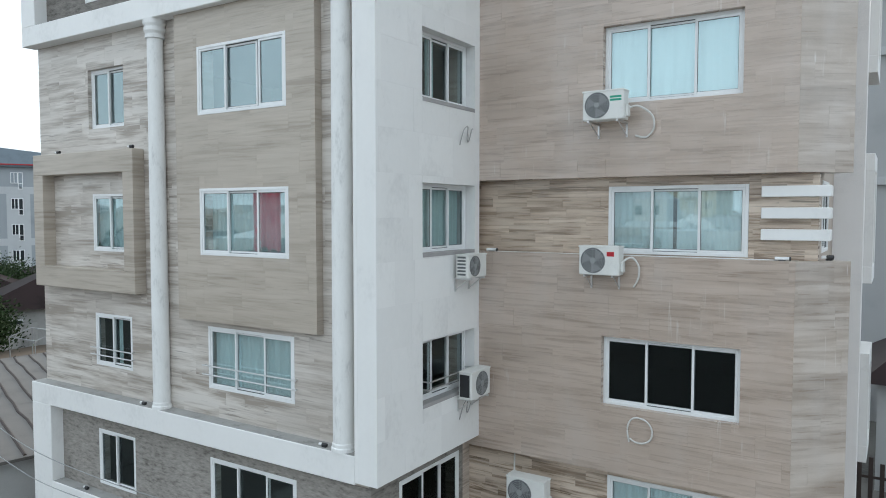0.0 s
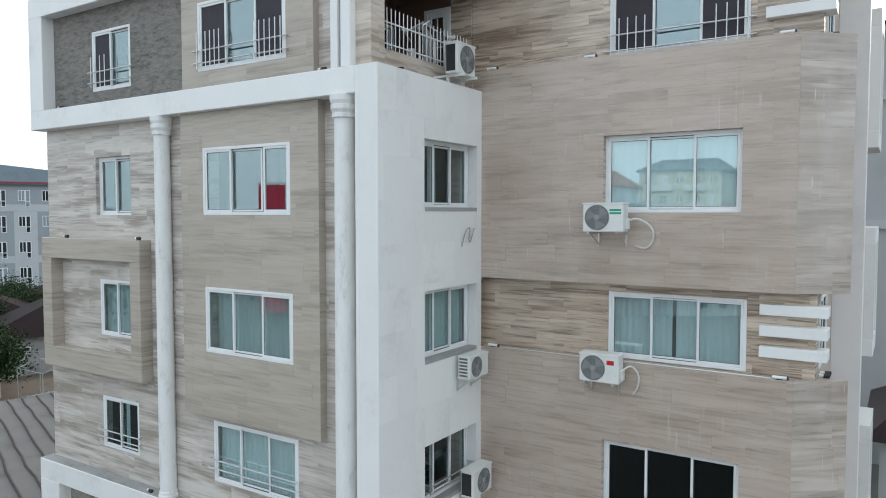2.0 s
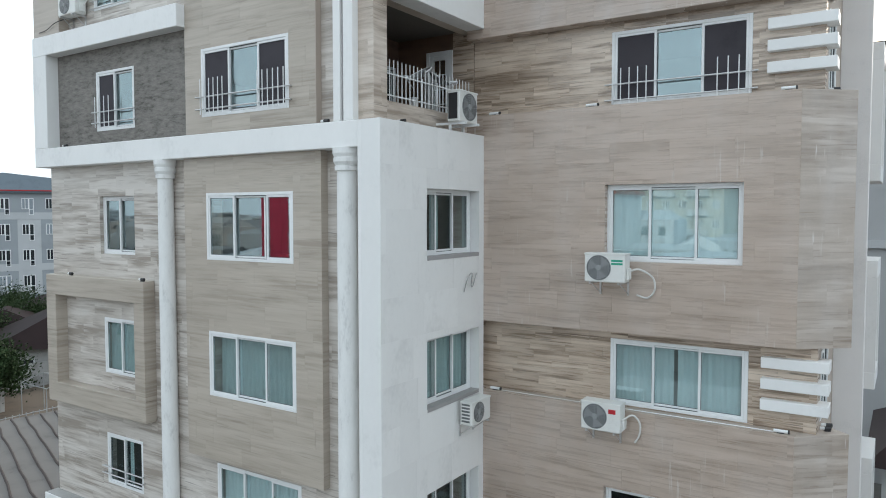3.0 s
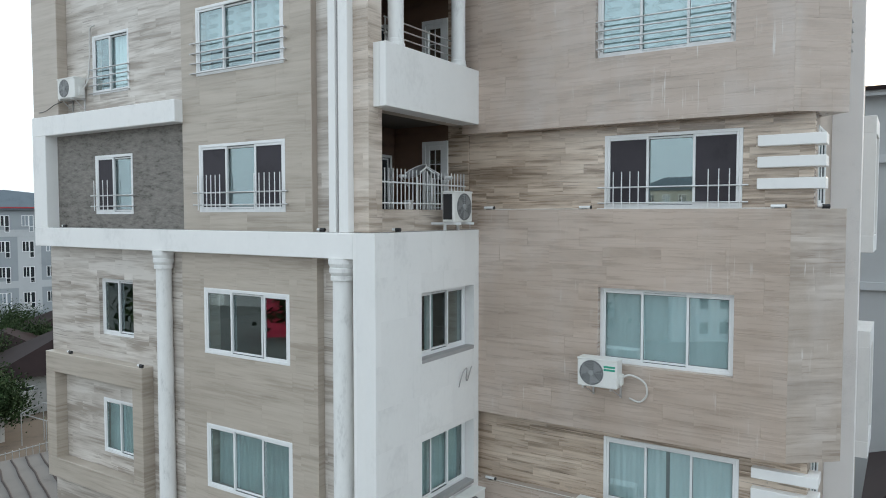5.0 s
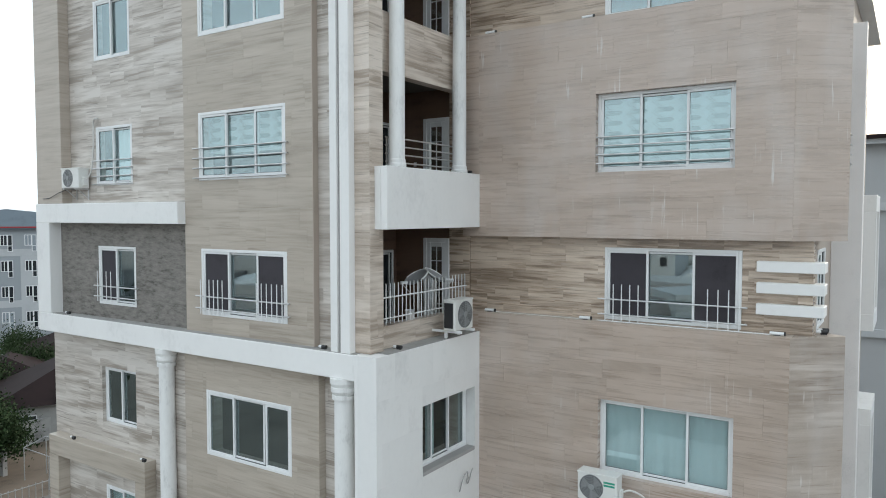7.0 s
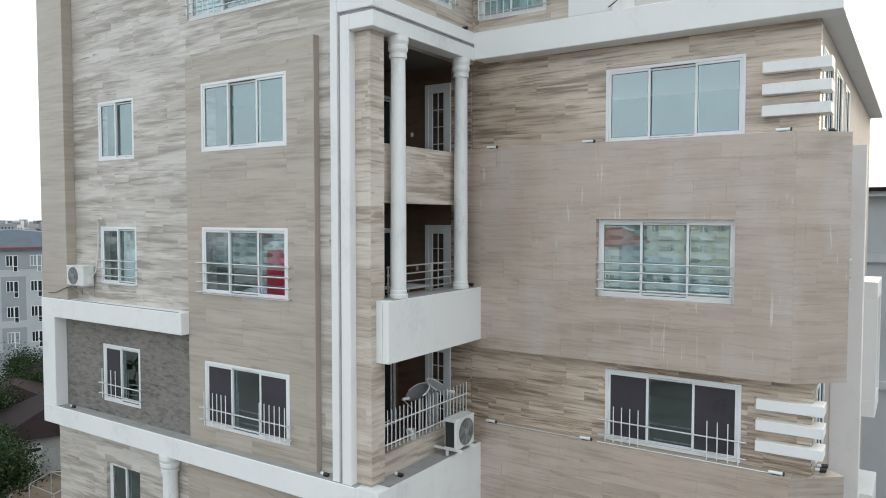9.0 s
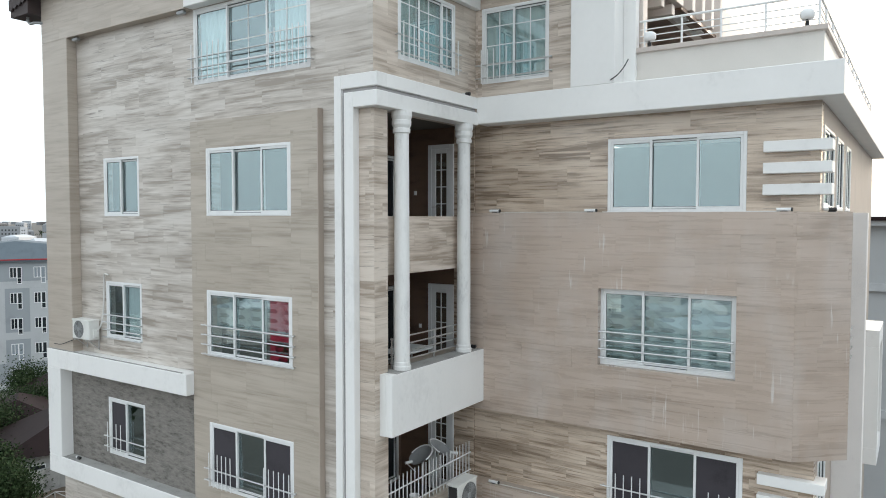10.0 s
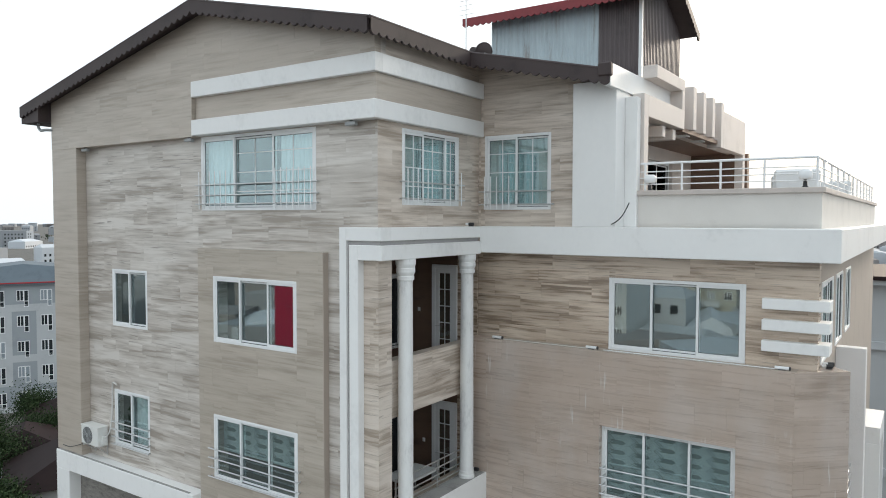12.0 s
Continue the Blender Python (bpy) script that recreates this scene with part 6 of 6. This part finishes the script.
def tiles(parent, face, u0, u1, z0, z1, holes, material, rh, rw, d=0.0, seed=0, near=None, name="tile", thick=0.003, limit=300):
    """Courses of thin stone tiles in broken bond; the near ones are pieces of their own, the rest one sheet."""
    rnd = random.Random(seed)
    rects = []
    n = max(1, round((z1 - z0) / rh))
    rh = (z1 - z0) / n
    for j in range(n):
        u = u0 - rnd.uniform(0, rw)
        while u < u1:
            w = rw * rnd.choice((0.5, 1, 1, 1, 1))
            a, b = max(u, u0), min(u + w, u1)
            if b - a > 0.05:
                rects += cut_out((a, b, z0 + j * rh, z0 + (j + 1) * rh), holes)
            u += w
    verts, faces = [], []
    own = 0
    for a, b, c, e in rects:
        g, k, t = 0.0002, 0.001, d + thick + rnd.uniform(-0.0006, 0.0006)
        v = [face.p(*q) for q in ((a + g, c + g, d - 0.002), (b - g, c + g, d - 0.002), (b - g, e - g, d - 0.002), (a + g, e - g, d - 0.002),
                                  (a + k, c + k, t), (b - k, c + k, t), (b - k, e - k, t), (a + k, e - k, t))]
        fs = ((4, 5, 6, 7), (0, 1, 5, 4), (1, 2, 6, 5), (2, 3, 7, 6), (3, 0, 4, 7))
        if own < limit and (near is None or near(a, c)):
            me = bpy.data.meshes.new(name)
            me.from_pydata([p - v[0] for p in v], [], fs)
            me.materials.append(material)
            ob = new(name, me)
            ob.location = v[0]
            ob.parent = parent
            ob.matrix_parent_inverse = parent.matrix_basis.inverted()
            own += 1
        else:
            o = len(verts)
            verts += v
            faces += [tuple(o + i for i in f) for f in fs]
    tile_total[0] += own
    if faces:
        me = bpy.data.meshes.new("tile_sheet")
        me.from_pydata(verts, [], faces)
        me.materials.append(material)
        ob = new("tile_sheet", me)
        ob.parent = parent
        ob.matrix_parent_inverse = parent.matrix_basis.inverted()
        tagged(ob, kind="stuff")


low_panel, up_panel = (-13.78, -9.58, 8.2, 15.1), (-13.73, -9.72, 15.4, 24.28)
ring_holes = [(-19.8, -15.22, 11.58, 12.12), (-19.8, -15.22, 8.66, 9.2), (-19.8, -19.12, 9.2, 11.58), (-15.62, -15.22, 9.2, 11.58)]
tiles(wall_west, FA, -19.75, -8.5, 6.02, 15.0, [A1[2], A1[3], A1[4], A2[2], low_panel, *ring_holes], M_TRAV, 0.3, 1.2, seed=1, near=lambda u, z: u > -12.5, limit=120)
mould_holes = [(-9.14, -8.4, 15.4, 24.8), (-8.6, -8.0, 24.17, 24.8)]
tiles(wall_west, FA, -18.78, -8.42, 18.46, 26.9, [A1[6], A1[7], A8, up_panel, *mould_holes], M_TRAV, 0.3, 1.2, seed=2, near=lambda u, z: z > 24.0, limit=180)
tiles(wall_west, FA, -9.72, -8.62, 15.5, 18.46, mould_holes, M_TRAV, 0.3, 1.2, seed=3, limit=0)
tiles(wall_court, FB, 10.62, 14.36, 15.5, 24.17, [*balc_holes, (10.5, 14.5, 17.88, 19.08)], M_TRAV_BOUNCE, 0.3, 1.2, seed=4, limit=150)
tiles(wall_court, FB, 10.62, 14.36, 24.8, 26.95, [B8], M_TRAV_BOUNCE, 0.3, 1.2, seed=5, limit=150)
for k, (z0, z1) in {1: (1.5, 5.27), 3: (9.73, 11.32), 5: (15.95, 17.68), 7: (22.2, 24.2)}.items():
    tiles(wall_east, FC, -8.42, -1.2, z0, z1, [CO[k]], M_TRAVD, 0.33 if k == 7 else 0.2, 1.2 if k == 7 else 0.85, seed=10 + k, limit=75)
tiles(wall_east, FC, -8.36, -5.83, 24.8, 27.9, [C8, (-8.5, -8.3, 26.9, 28.2)], M_TRAV_BOUNCE, 0.3, 1.2, seed=20, limit=0)
fch = Face((-1.52, 14.03), (0.7606, 0.6493), (0.6493, -0.7606))
for nm, z0, z1, k in (("wall_bay_lower", 5.27, 9.73, 2), ("wall_bay_middle", 11.32, 15.95, 4), ("wall_bay_upper", 17.68, 22.2, 6)):
    bay = bpy.data.objects[nm]
    tiles(bay, fbay, -8.0, -1.525, z0, z1, [CO[k]], M_TANU if k == 6 else M_TANC, 0.4, 1.2, seed=30 + k)
    tiles(bay, fch, 0.005, 1.07, z0, z1, [], M_TANU if k == 6 else M_TANL, 0.4, 1.2, seed=40 + k, name="corner_tile")
tiles(panel_low, FA, -13.78, -9.58, 8.2, 15.0, [A2[3], A2[4]], M_TAN, 0.4, 1.2, d=0.19, seed=50)
tiles(panel_up, FA, -13.73, -9.74, 15.5, 24.28, [A2[5], A2[6], A2[7]], M_TAN, 0.4, 1.2, d=0.15, seed=51)
tiles(block, fw, 10.25, 14.03, 5.52, 15.5, [(11.75, 13.82, *ZB[k]) for k in (2, 3, 4)], M_WHITE, 0.85, 1.3, seed=60, name="white_slab", thick=0.003)

fpf, fps = Face((0, 10.455), (1, 0), (0, -1)), Face((-8.272, 0), (0, 1), (1, 0))
tiles(pilaster, fpf, -8.64, -8.272, 15.51, 24.165, [], M_TRAV_BOUNCE, 0.3, 1.2, seed=70)
tiles(pilaster, fps, 10.455, 10.86, 15.51, 24.165, [], M_TRAV_BOUNCE, 0.3, 1.2, seed=71)
for k in range(9):
    z = 26.86 + 0.3 * k
    reach = (29.6 - z - 0.32) / 0.225
    u0, u1 = max(-19.92, -13.2 - reach), min(-8.34, -13.2 + reach)
    if z < 28.06:
        u1 = -13.79
    if u1 - u0 > 0.6:
        tiles(gable_face, fg, u0, u1, z, z + 0.3, [(-13.79, -8.3, 26, 28.122)], M_GABLE, 0.3, 1.2, seed=80 + k, limit=30)

fret = Face((0, 14.32), (1, 0), (0, -1))
tiles(return_wall, fret, -8.975, -8.41, 15.4, 24.2, [], M_TRAVD, 0.2, 0.85, seed=90, limit=0)
